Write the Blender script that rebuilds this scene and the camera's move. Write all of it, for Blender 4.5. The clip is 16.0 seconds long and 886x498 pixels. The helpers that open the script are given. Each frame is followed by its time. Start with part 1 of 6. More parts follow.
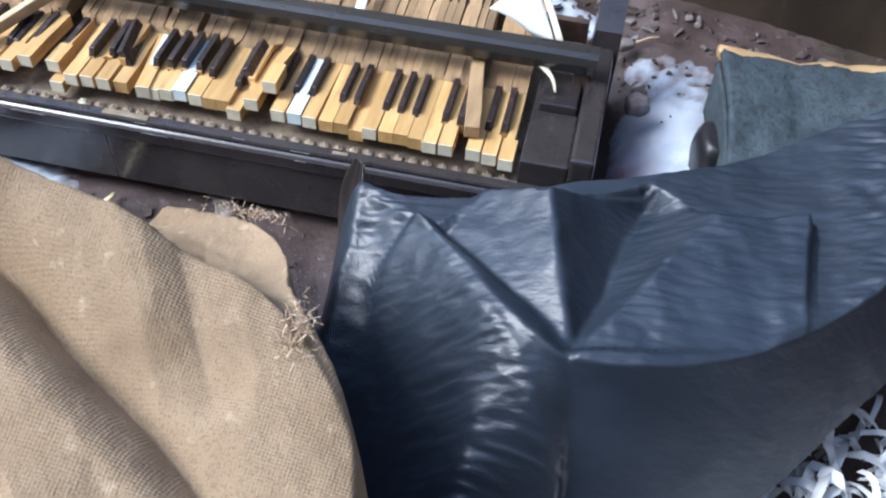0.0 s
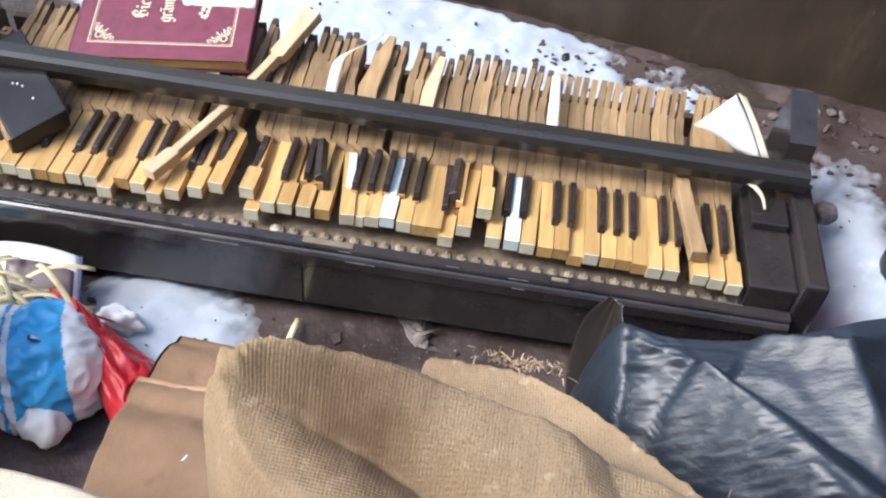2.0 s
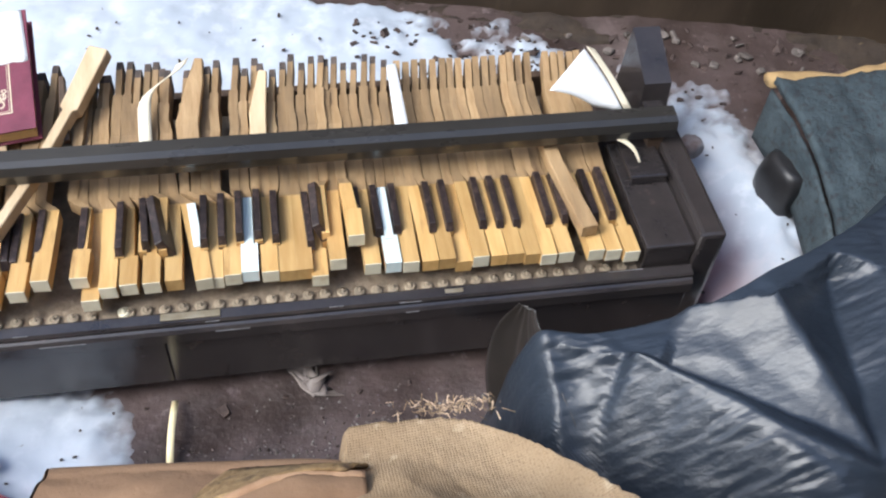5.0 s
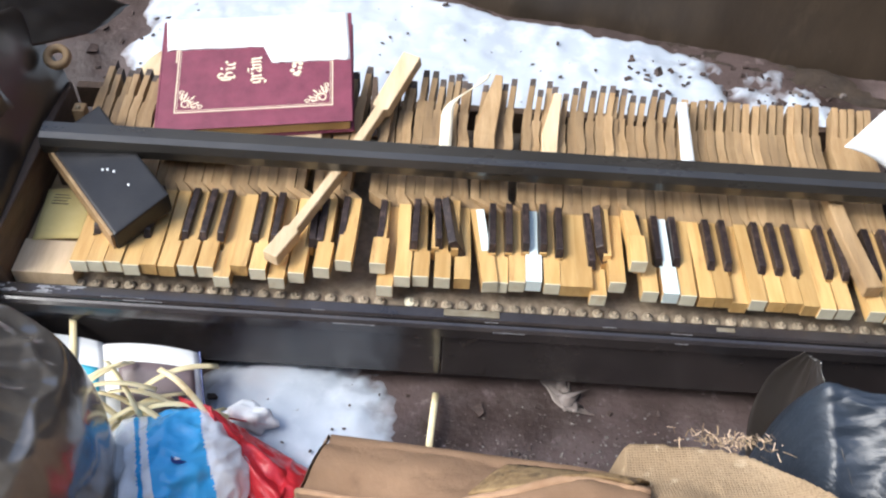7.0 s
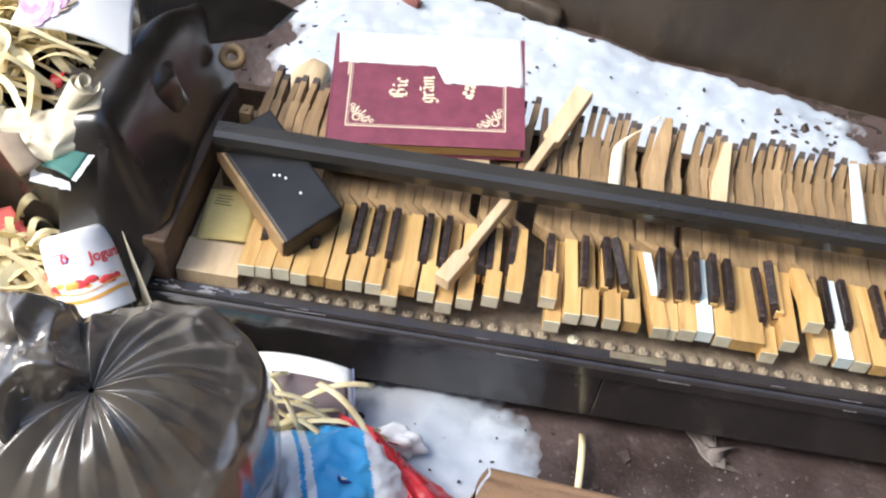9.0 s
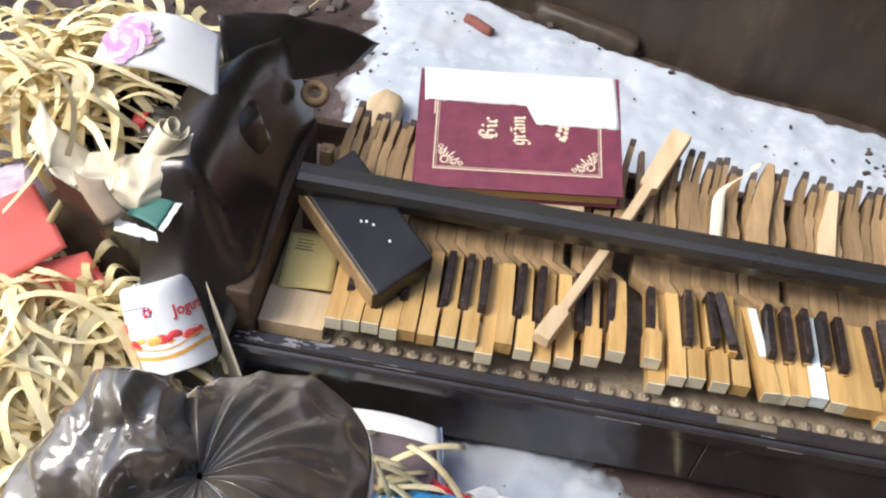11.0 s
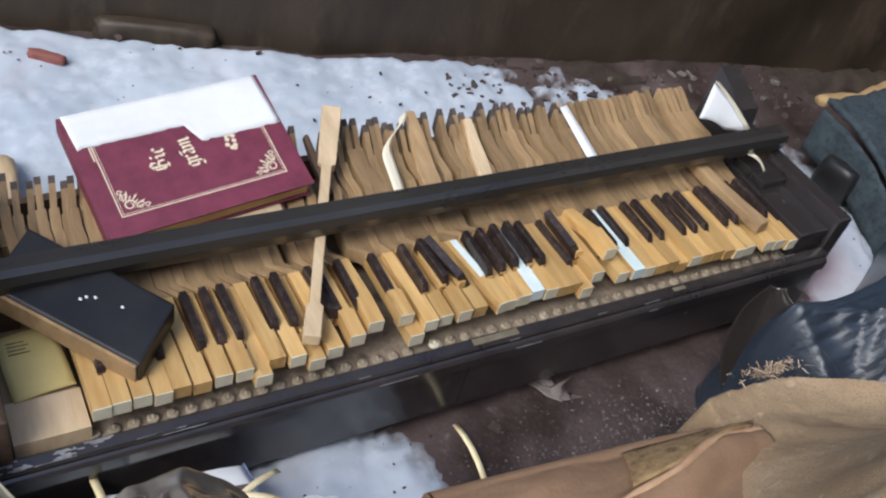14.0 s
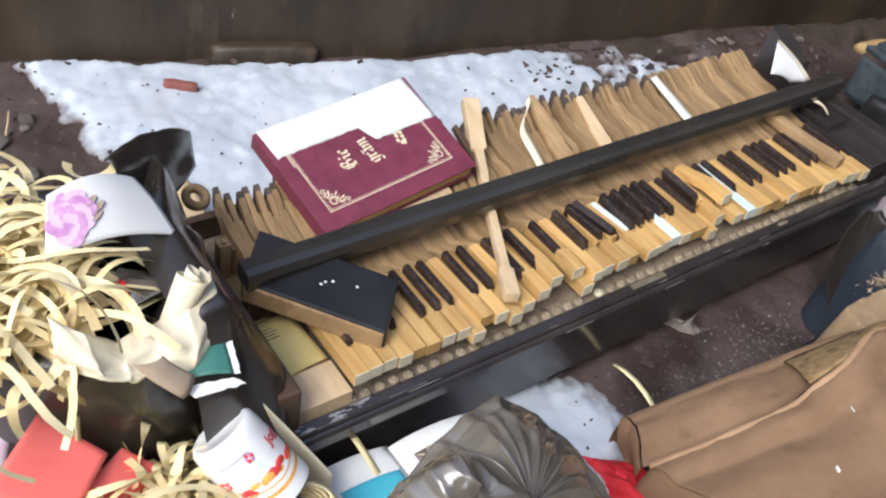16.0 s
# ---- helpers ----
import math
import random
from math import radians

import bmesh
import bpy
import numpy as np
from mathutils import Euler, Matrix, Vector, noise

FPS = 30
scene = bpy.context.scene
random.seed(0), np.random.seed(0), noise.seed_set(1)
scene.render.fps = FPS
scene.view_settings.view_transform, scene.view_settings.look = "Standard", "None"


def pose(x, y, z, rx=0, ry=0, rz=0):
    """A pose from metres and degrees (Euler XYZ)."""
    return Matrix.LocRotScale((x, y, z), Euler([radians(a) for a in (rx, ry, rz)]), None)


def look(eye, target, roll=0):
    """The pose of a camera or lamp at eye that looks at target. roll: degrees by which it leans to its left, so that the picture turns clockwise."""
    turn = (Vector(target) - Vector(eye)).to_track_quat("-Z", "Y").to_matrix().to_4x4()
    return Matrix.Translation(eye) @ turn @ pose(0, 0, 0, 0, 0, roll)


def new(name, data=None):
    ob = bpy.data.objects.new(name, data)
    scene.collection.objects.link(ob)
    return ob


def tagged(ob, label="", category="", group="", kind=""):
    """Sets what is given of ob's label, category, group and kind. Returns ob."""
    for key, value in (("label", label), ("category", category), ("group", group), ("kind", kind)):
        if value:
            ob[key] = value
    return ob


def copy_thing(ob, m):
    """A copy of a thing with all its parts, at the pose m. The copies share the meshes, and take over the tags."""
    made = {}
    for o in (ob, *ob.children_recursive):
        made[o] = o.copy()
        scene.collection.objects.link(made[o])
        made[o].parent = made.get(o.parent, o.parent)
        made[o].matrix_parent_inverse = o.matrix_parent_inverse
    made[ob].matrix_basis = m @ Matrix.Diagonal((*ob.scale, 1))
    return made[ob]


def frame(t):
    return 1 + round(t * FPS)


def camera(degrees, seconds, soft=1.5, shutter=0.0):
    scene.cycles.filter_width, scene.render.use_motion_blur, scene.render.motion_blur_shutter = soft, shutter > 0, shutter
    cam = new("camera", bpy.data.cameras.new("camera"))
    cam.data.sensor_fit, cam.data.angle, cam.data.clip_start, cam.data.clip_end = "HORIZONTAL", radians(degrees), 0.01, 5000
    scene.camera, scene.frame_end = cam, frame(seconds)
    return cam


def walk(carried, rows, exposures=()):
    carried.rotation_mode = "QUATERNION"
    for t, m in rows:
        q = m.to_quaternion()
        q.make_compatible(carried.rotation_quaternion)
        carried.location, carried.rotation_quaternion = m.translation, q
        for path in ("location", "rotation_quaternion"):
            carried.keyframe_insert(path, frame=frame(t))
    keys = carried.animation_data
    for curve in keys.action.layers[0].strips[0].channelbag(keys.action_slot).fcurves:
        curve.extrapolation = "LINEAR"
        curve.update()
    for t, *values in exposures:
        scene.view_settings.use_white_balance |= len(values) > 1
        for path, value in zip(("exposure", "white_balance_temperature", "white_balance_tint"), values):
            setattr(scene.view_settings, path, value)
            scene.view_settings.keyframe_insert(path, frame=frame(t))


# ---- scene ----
cam = camera(50.1, 16.0, soft=2.2)
PATH = [
    (0, (1.276, -1.045, 1.173), (1.037, 0.239, -0.275), 2.9),
    (0.5, (1.084, -1.048, 1.181), (0.966, 0.262, -0.259), 7.2),
    (1, (0.976, -0.982, 1.217), (0.768, 0.284, -0.252), 4.8),
    (1.5, (0.875, -0.985, 1.222), (0.659, 0.314, -0.216), 2.8),
    (2, (0.783, -0.976, 1.236), (0.721, 0.357, -0.186), 7.0),
    (2.5, (0.737, -0.950, 1.210), (0.878, 0.387, -0.196), 9.5),
    (3, (0.772, -0.882, 1.178), (1.010, 0.385, -0.285), 9.7),
    (5.5, (0.686, -0.788, 1.216), (0.976, 0.477, -0.306), 4.4),
    (6, (0.655, -0.783, 1.218), (0.807, 0.497, -0.312), 3.7),
    (6.5, (0.587, -0.799, 1.217), (0.651, 0.482, -0.318), 3.9),
    (7, (0.521, -0.83, 1.221), (0.52, 0.508, -0.266), 3.5),
    (7.5, (0.458, -0.846, 1.215), (0.412, 0.525, -0.241), 5.0),
    (8, (0.393, -0.862, 1.212), (0.334, 0.554, -0.199), 6.4),
    (8.5, (0.336, -0.848, 1.203), (0.312, 0.524, -0.253), 8.3),
    (11, (0.174, -0.744, 1.179), (0.125, 0.628, -0.275), 8.7),
    (11.5, (0.114, -0.737, 1.158), (-0.038, 0.571, -0.348), 7.5),
    (12, (0.077, -0.748, 1.183), (-0.074, 0.554, -0.327), 6.4),
    (12.5, (0.045, -0.748, 1.197), (0.053, 0.529, -0.343), 9.4),
    (13, (0.06, -0.709, 1.192), (0.201, 0.649, -0.27), 5.0),
    (13.5, (0.012, -0.665, 1.186), (0.545, 0.614, -0.255), 10.2),
    (14, (-0.111, -0.689, 1.182), (0.815, 0.468, -0.162), 16.4),
    (14.5, (-0.155, -0.669, 1.169), (0.725, 0.509, -0.187), 18.6),
    (15, (-0.207, -0.647, 1.154), (0.698, 0.474, -0.234), 22.6),
    (15.5, (-0.394, -0.685, 1.171), (0.591, 0.444, -0.154), 19.7),
    (16, (-0.491, -0.657, 1.21), (0.526, 0.444, -0.115), 12.1),
]
EXPOSURES = [(0.0, 1.43, 5300, 8), (0.7, 1.43, 5750, 8), (1.5, 1.43, 5900, 8), (3.0, 1.13, 5850, 8), (5.5, 1.28, 5900, 7), (6.5, 1.38, 5950, 7), (8.0, 1.38, 6100, 7), (11.0, 1.03, 6350, 8), (13.0, 0.63, 6400, 9), (13.5, 0.60, 5950, 8), (14.5, 0.60, 5850, 8), (16.0, 0.90, 6100, 8)]
walk(cam, [(t, look(eye, target, roll)) for t, eye, target, roll in PATH], EXPOSURES)

# ---- light ----
SUN_AZ, SUN_EL = 250.0, 48.0
world = bpy.data.worlds.new("overcast_sky")
scene.world = world
world.use_nodes = True
wn, wl = world.node_tree.nodes, world.node_tree.links
sky = wn.new("ShaderNodeTexSky")
sky.sky_type, sky.sun_disc = "NISHITA", False
sky.sun_elevation, sky.sun_rotation = radians(SUN_EL), radians(SUN_AZ)
sky.air_density, sky.dust_density = 1.0, 3.0
wl.new(sky.outputs[0], wn["Background"].inputs[0])
wn["Background"].inputs[1].default_value = 0.15
lamp = bpy.data.lights.new("sun", "SUN")
lamp.energy, lamp.angle, lamp.color = 1.35, radians(30), (1.0, 0.95, 0.88)
sun = new("sun", lamp)
sun_way = Vector((math.sin(radians(SUN_AZ)) * math.cos(radians(SUN_EL)), math.cos(radians(SUN_AZ)) * math.cos(radians(SUN_EL)), math.sin(radians(SUN_EL))))
sun.rotation_euler = sun_way.to_track_quat("Z", "Y").to_euler()
sun.location = (0, 0, 8)


# ---- materials ----
def material(name, dark, light, scale=20.0, rough=0.7, bump=0.0, bump_scale=None, spots=None, stretch=(1, 1, 1), metal=0.0,
             vary=0.0, rough_vary=0.12, fine=None, coat=0.0, shine=0.5, weave=0.0):
    """A surface with two scales of colour variation, relief and wear. spots: (colour, scale, low, high) for stains."""
    m = bpy.data.materials.new(name)
    m.use_nodes = True
    n, l = m.node_tree.nodes, m.node_tree.links
    b = n["Principled BSDF"]
    co = n.new("ShaderNodeTexCoord")
    mp = n.new("ShaderNodeMapping")
    mp.inputs["Scale"].default_value = stretch
    l.new(co.outputs["Object"], mp.inputs[0])
    src = mp.outputs[0]
    if vary:
        info = n.new("ShaderNodeObjectInfo")
        add = n.new("ShaderNodeVectorMath")
        add.operation = "ADD"
        mul = n.new("ShaderNodeVectorMath")
        mul.operation = "SCALE"
        mul.inputs[3].default_value = 7.0
        comb = n.new("ShaderNodeCombineXYZ")
        for i in range(3):
            l.new(info.outputs["Random"], comb.inputs[i])
        l.new(comb.outputs[0], mul.inputs[0])
        l.new(src, add.inputs[0]), l.new(mul.outputs[0], add.inputs[1])
        src = add.outputs[0]

    def tex(s, detail=6.0, ro=0.6):
        t = n.new("ShaderNodeTexNoise")
        t.inputs["Scale"].default_value, t.inputs["Detail"].default_value, t.inputs["Roughness"].default_value = s, detail, ro
        l.new(src, t.inputs["Vector"])
        return t.outputs["Fac"]

    def ramp(fac, lo, hi):
        r = n.new("ShaderNodeMapRange")
        r.inputs["From Min"].default_value, r.inputs["From Max"].default_value = lo, hi
        l.new(fac, r.inputs["Value"])
        return r.outputs[0]

    def mix(fac, a, c):
        x = n.new("ShaderNodeMix")
        x.data_type = "RGBA"
        l.new(fac, x.inputs[0])
        for k, v in ((6, a), (7, c)):
            if isinstance(v, tuple):
                x.inputs[k].default_value = (*v, 1)
            else:
                l.new(v, x.inputs[k])
        return x.outputs[2]

    colour = mix(ramp(tex(scale), 0.3, 0.7), dark, light)
    if fine:
        colour = mix(ramp(tex(fine[1], 3.0), 0.5, 0.75), colour, fine[0])
    if spots:
        for c, s, lo, hi in spots:
            colour = mix(ramp(tex(s), lo, hi), colour, c)
    if vary:
        hsv = n.new("ShaderNodeHueSaturation")
        r = n.new("ShaderNodeMapRange")
        r.inputs["To Min"].default_value, r.inputs["To Max"].default_value = 1 - vary, 1 + vary
        l.new(info.outputs["Random"], r.inputs["Value"])
        l.new(r.outputs[0], hsv.inputs["Value"]), l.new(colour, hsv.inputs["Color"])
        colour = hsv.outputs[0]
    l.new(colour, b.inputs["Base Color"])
    rr = n.new("ShaderNodeMapRange")
    rr.inputs["To Min"].default_value, rr.inputs["To Max"].default_value = max(0.03, rough - rough_vary), min(1, rough + rough_vary)
    l.new(tex(scale * 2.3), rr.inputs["Value"])
    l.new(rr.outputs[0], b.inputs["Roughness"])
    b.inputs["Metallic"].default_value = metal
    b.inputs["Specular IOR Level"].default_value = shine
    b.inputs["Coat Weight"].default_value = coat
    b.inputs["Coat Roughness"].default_value = 0.1
    if bump:
        bp = n.new("ShaderNodeBump")
        bp.inputs["Strength"].default_value, bp.inputs["Distance"].default_value = min(1.0, bump), 0.004
        high = tex(bump_scale or scale * 4, 8.0)
        if weave:
            for axis in ("X", "Y"):
                w = n.new("ShaderNodeTexWave")
                w.bands_direction = axis
                w.inputs["Scale"].default_value, w.inputs["Distortion"].default_value, w.inputs["Detail"].default_value = weave, 1.2, 2.0
                l.new(src, w.inputs["Vector"])
                add = n.new("ShaderNodeMath")
                add.operation = "MULTIPLY_ADD"
                add.inputs[1].default_value = 0.22
                l.new(w.outputs["Fac"], add.inputs[0]), l.new(high, add.inputs[2])
                high = add.outputs[0]
        l.new(high, bp.inputs["Height"])
        l.new(bp.outputs[0], b.inputs["Normal"])
    return m


WOOD = material("bare_key_wood", (0.47, 0.275, 0.092), (0.65, 0.435, 0.18), 10, 0.38, 0.25, 60, spots=[((0.25, 0.12, 0.04), 9, 0.6, 0.78)], stretch=(6, 0.7, 3), vary=0.2)
TAIL = material("grey_old_wood", (0.25, 0.155, 0.07), (0.41, 0.28, 0.145), 16, 0.75, 0.35, 70, spots=[((0.1, 0.06, 0.03), 8, 0.52, 0.75)], stretch=(5, 0.8, 2), vary=0.25)
PALE = material("pale_raw_wood", (0.52, 0.38, 0.22), (0.68, 0.53, 0.34), 12, 0.65, 0.25, 60, stretch=(5, 0.8, 2), vary=0.08)
IVORY = material("ivory_plate", (0.58, 0.53, 0.38), (0.74, 0.7, 0.54), 30, 0.35, 0.1, 90, spots=[((0.5, 0.38, 0.2), 25, 0.62, 0.8)], vary=0.08)
MINT = material("white_key_top", (0.62, 0.74, 0.72), (0.78, 0.86, 0.84), 25, 0.2, 0.05, 90)
EBONY = material("black_key", (0.012, 0.008, 0.008), (0.03, 0.02, 0.018), 30, 0.4, 0.15, 90, fine=((0.09, 0.06, 0.05), 130), vary=0.2)
LACQUER = material("worn_black_lacquer", (0.02, 0.017, 0.018), (0.043, 0.036, 0.034), 12, 0.22, 0.08, 60, spots=[((0.08, 0.062, 0.05), 24, 0.68, 0.76)], fine=((0.035, 0.032, 0.03), 160), coat=0.4)
DARKWOOD = material("dark_stained_wood", (0.05, 0.03, 0.02), (0.12, 0.075, 0.045), 14, 0.65, 0.3, 60, stretch=(3, 1, 3))
JET = material("dusty_black_gloss", (0.01, 0.01, 0.011), (0.026, 0.025, 0.026), 9, 0.36, 0.1, 60, spots=[((0.07, 0.065, 0.06), 40, 0.7, 0.78)], shine=0.35)
FELT = material("dusty_key_frame", (0.16, 0.12, 0.08), (0.3, 0.24, 0.17), 60, 0.9, 0.5, 150, spots=[((0.07, 0.05, 0.035), 30, 0.55, 0.7)])
WASHER = material("felt_washer", (0.2, 0.16, 0.11), (0.34, 0.28, 0.2), 60, 0.9, 0.3, 200, vary=0.2)
TIP = material("dark_tip_felt", (0.05, 0.04, 0.035), (0.13, 0.1, 0.085), 80, 0.9, 0.3, 200, vary=0.3)
BRASS = material("dull_brass", (0.3, 0.24, 0.14), (0.5, 0.44, 0.32), 40, 0.4, 0.1, 120, metal=0.7)
SNOW = material("old_snow", (0.37, 0.42, 0.49), (0.52, 0.57, 0.63), 3, 0.7, 0.06, 30, spots=[((0.36, 0.34, 0.36), 6, 0.56, 0.85), ((0.16, 0.12, 0.11), 34, 0.7, 0.76)], fine=((0.57, 0.61, 0.67), 24))
RAIL = material("greyed_black_paint", (0.018, 0.0165, 0.015), (0.04, 0.037, 0.033), 9, 0.3, 0.15, 70, spots=[((0.08, 0.068, 0.052), 30, 0.7, 0.77)], coat=0.4, stretch=(0.4, 1, 1))
WETPAPER = material("wet_grey_paper", (0.15, 0.122, 0.11), (0.27, 0.23, 0.205), 18, 0.5, 0.2, 60)
EARTH = material("dark_crumbly_earth", (0.018, 0.012, 0.008), (0.05, 0.034, 0.022), 26, 0.85, 0.9, 70, spots=[((0.12, 0.085, 0.05), 60, 0.64, 0.74)])
SOIL = material("wet_trampled_soil", (0.042, 0.029, 0.025), (0.1, 0.071, 0.066), 7, 0.5, 0.8, 60, spots=[((0.17, 0.132, 0.128), 45, 0.6, 0.72), ((0.03, 0.018, 0.014), 5, 0.48, 0.64), ((0.2, 0.17, 0.18), 130, 0.66, 0.74)], rough_vary=0.28)
WALL = material("stained_brown_wall", (0.024, 0.016, 0.01), (0.064, 0.045, 0.028), 5, 0.55, 0.3, 45, spots=[((0.022, 0.015, 0.008), 4, 0.5, 0.68), ((0.095, 0.07, 0.045), 11, 0.56, 0.76), ((0.24, 0.21, 0.17), 26, 0.69, 0.75)], stretch=(1.3, 1.3, 0.5))
RUBBLE = material("dirty_rubble", (0.07, 0.058, 0.05), (0.17, 0.145, 0.13), 14, 0.9, 0.6, 70, spots=[((0.04, 0.03, 0.026), 30, 0.55, 0.7)], vary=0.3)
STONE = material("grey_stone", (0.12, 0.115, 0.105), (0.25, 0.24, 0.22), 12, 0.85, 0.7, 60, spots=[((0.05, 0.045, 0.04), 9, 0.55, 0.7)])
MAROON = material("maroon_book_cloth", (0.13, 0.022, 0.045), (0.19, 0.035, 0.065), 35, 0.55, 0.25, 350)
GOLD = material("gilt_print", (0.66, 0.55, 0.36), (0.82, 0.73, 0.55), 120, 0.4, 0.1, 200)
PAPER = material("white_paper", (0.7, 0.71, 0.71), (0.8, 0.81, 0.81), 12, 0.75, 0.12, 60)
CREAM = material("cream_paper", (0.7, 0.62, 0.44), (0.82, 0.76, 0.6), 10, 0.75, 0.2, 45, spots=[((0.5, 0.38, 0.2), 12, 0.6, 0.8)])
YELLOW = material("yellowed_note", (0.6, 0.47, 0.16), (0.72, 0.59, 0.25), 14, 0.75, 0.15, 70)
PAGES = material("page_edges", (0.55, 0.37, 0.14), (0.7, 0.52, 0.25), 90, 0.7, 0.2, 250, stretch=(0.3, 0.3, 6))
STRIP = material("pale_wood_strip", (0.82, 0.67, 0.33), (0.93, 0.82, 0.52), 18, 0.55, 0.15, 70, spots=[((0.55, 0.36, 0.13), 9, 0.58, 0.75)])
POLY = material("black_bin_bag", (0.016, 0.013, 0.011), (0.034, 0.028, 0.024), 6, 0.3, 0.25, 16, rough_vary=0.08, shine=0.8, coat=0.25)
GREYPOLY = material("grey_bin_bag", (0.075, 0.064, 0.052), (0.19, 0.168, 0.14), 5, 0.16, 0.18, 22, rough_vary=0.06, shine=1.0, coat=0.6)
POLYB = material("crinkled_black_bag", (0.013, 0.018, 0.027), (0.028, 0.037, 0.051), 6, 0.35, 0.45, 70, rough_vary=0.08, stretch=(0.45, 1.5, 1), shine=0.48, coat=0.1)
BURLAP = material("beige_burlap", (0.245, 0.168, 0.092), (0.385, 0.28, 0.168), 7, 0.95, 0.38, 260, spots=[((0.47, 0.365, 0.235), 45, 0.6, 0.75), ((0.16, 0.1, 0.052), 5, 0.56, 0.78)], fine=((0.2, 0.135, 0.072), 330), weave=95.0)
SACKING = material("pale_sack_cloth", (0.5, 0.41, 0.3), (0.64, 0.55, 0.43), 6, 0.95, 0.3, 240, spots=[((0.7, 0.62, 0.5), 40, 0.6, 0.75)], fine=((0.42, 0.33, 0.23), 300), weave=110.0)
SUEDE = material("brown_suede", (0.158, 0.092, 0.05), (0.262, 0.162, 0.093), 6, 0.9, 0.4, 190, spots=[((0.09, 0.05, 0.028), 9, 0.55, 0.75), ((0.34, 0.225, 0.14), 30, 0.68, 0.78), ((0.05, 0.03, 0.02), 90, 0.7, 0.75)])
FRAY = material("frayed_thread", (0.5, 0.36, 0.22), (0.66, 0.5, 0.36), 30, 0.9, 0.2, 90)
CARPET = material("dark_teal_carpet", (0.022, 0.034, 0.042), (0.055, 0.075, 0.085), 22, 0.95, 1.0, 150, fine=((0.02, 0.02, 0.022), 90))
BINDING = material("tan_carpet_binding", (0.3, 0.19, 0.08), (0.44, 0.3, 0.14), 20, 0.9, 0.5, 140)
RED = material("red_plastic_film", (0.55, 0.02, 0.03), (0.75, 0.05, 0.06), 10, 0.3, 0.6, 30)
CORAL = material("coral_red_card", (0.78, 0.13, 0.12), (0.86, 0.19, 0.17), 9, 0.6, 0.1, 60)
BLUE = material("blue_printed_film", (0.03, 0.32, 0.72), (0.1, 0.5, 0.88), 7, 0.2, 0.5, 28)
WHITEFILM = material("white_film", (0.8, 0.82, 0.84), (0.92, 0.93, 0.94), 9, 0.2, 0.6, 30)
NAVY = material("navy_print", (0.01, 0.03, 0.16), (0.02, 0.05, 0.22), 20, 0.4)
PHOTO = material("dark_photo_print", (0.12, 0.085, 0.09), (0.2, 0.15, 0.15), 6, 0.4, 0.05, 40)
SKYPRINT = material("blue_photo_print", (0.05, 0.36, 0.52), (0.1, 0.5, 0.62), 9, 0.4)
CUPW = material("white_cup_plastic", (0.76, 0.78, 0.8), (0.85, 0.86, 0.87), 12, 0.35, 0.05, 60)
CUPRED = material("red_print", (0.68, 0.03, 0.06), (0.8, 0.1, 0.08), 60, 0.4)
CUPORANGE = material("orange_print", (0.8, 0.36, 0.05), (0.88, 0.52, 0.14), 60, 0.4)
PINK = material("pink_rose_print", (0.5, 0.22, 0.48), (0.72, 0.45, 0.68), 55, 0.55, 0.05, 60)
PINKLIGHT = material("pale_rose_print", (0.66, 0.42, 0.64), (0.82, 0.64, 0.8), 55, 0.55, 0.05, 60)
KRAFT = material("brown_card", (0.36, 0.27, 0.19), (0.48, 0.38, 0.28), 20, 0.85, 0.2, 60)
LILAC = material("lilac_floral_paper", (0.46, 0.32, 0.46), (0.74, 0.66, 0.72), 48, 0.6, 0.05, 60)
TEAL = material("green_card", (0.03, 0.13, 0.11), (0.06, 0.2, 0.165), 14, 0.55, 0.1, 60)
GREYBROWN = material("grey_brown_card", (0.3, 0.23, 0.17), (0.42, 0.34, 0.27), 10, 0.75, 0.2, 50)
DEBRIS = material("dark_litter", (0.03, 0.02, 0.018), (0.09, 0.06, 0.05), 50, 0.8, 0.4, 90, vary=0.3)
BRICK = material("brick_red_chip", (0.18, 0.06, 0.05), (0.27, 0.1, 0.08), 40, 0.8, 0.4, 90)


def melt_edge(m, soil):
    """Lets the soil show through the snow where it has melted thin (the mesh's own depth)."""
    n, l = m.node_tree.nodes, m.node_tree.links
    b = n["Principled BSDF"]
    was = b.inputs["Base Color"].links[0].from_socket
    at = n.new("ShaderNodeAttribute")
    at.attribute_name = "depth"
    co = n.new("ShaderNodeTexCoord")
    t = n.new("ShaderNodeTexNoise")
    t.inputs["Scale"].default_value, t.inputs["Detail"].default_value = 38, 8
    l.new(co.outputs["Object"], t.inputs["Vector"])
    add = n.new("ShaderNodeMath")
    add.operation = "MULTIPLY_ADD"
    add.inputs[1].default_value = 0.5
    l.new(t.outputs["Fac"], add.inputs[0]), l.new(at.outputs["Fac"], add.inputs[2])
    r = n.new("ShaderNodeMapRange")
    r.inputs["From Min"].default_value, r.inputs["From Max"].default_value = 0.2, 0.62
    l.new(add.outputs[0], r.inputs["Value"])
    x = n.new("ShaderNodeMix")
    x.data_type = "RGBA"
    x.inputs[6].default_value = (*soil, 1)
    l.new(r.outputs[0], x.inputs[0]), l.new(was, x.inputs[7]), l.new(x.outputs[2], b.inputs["Base Color"])




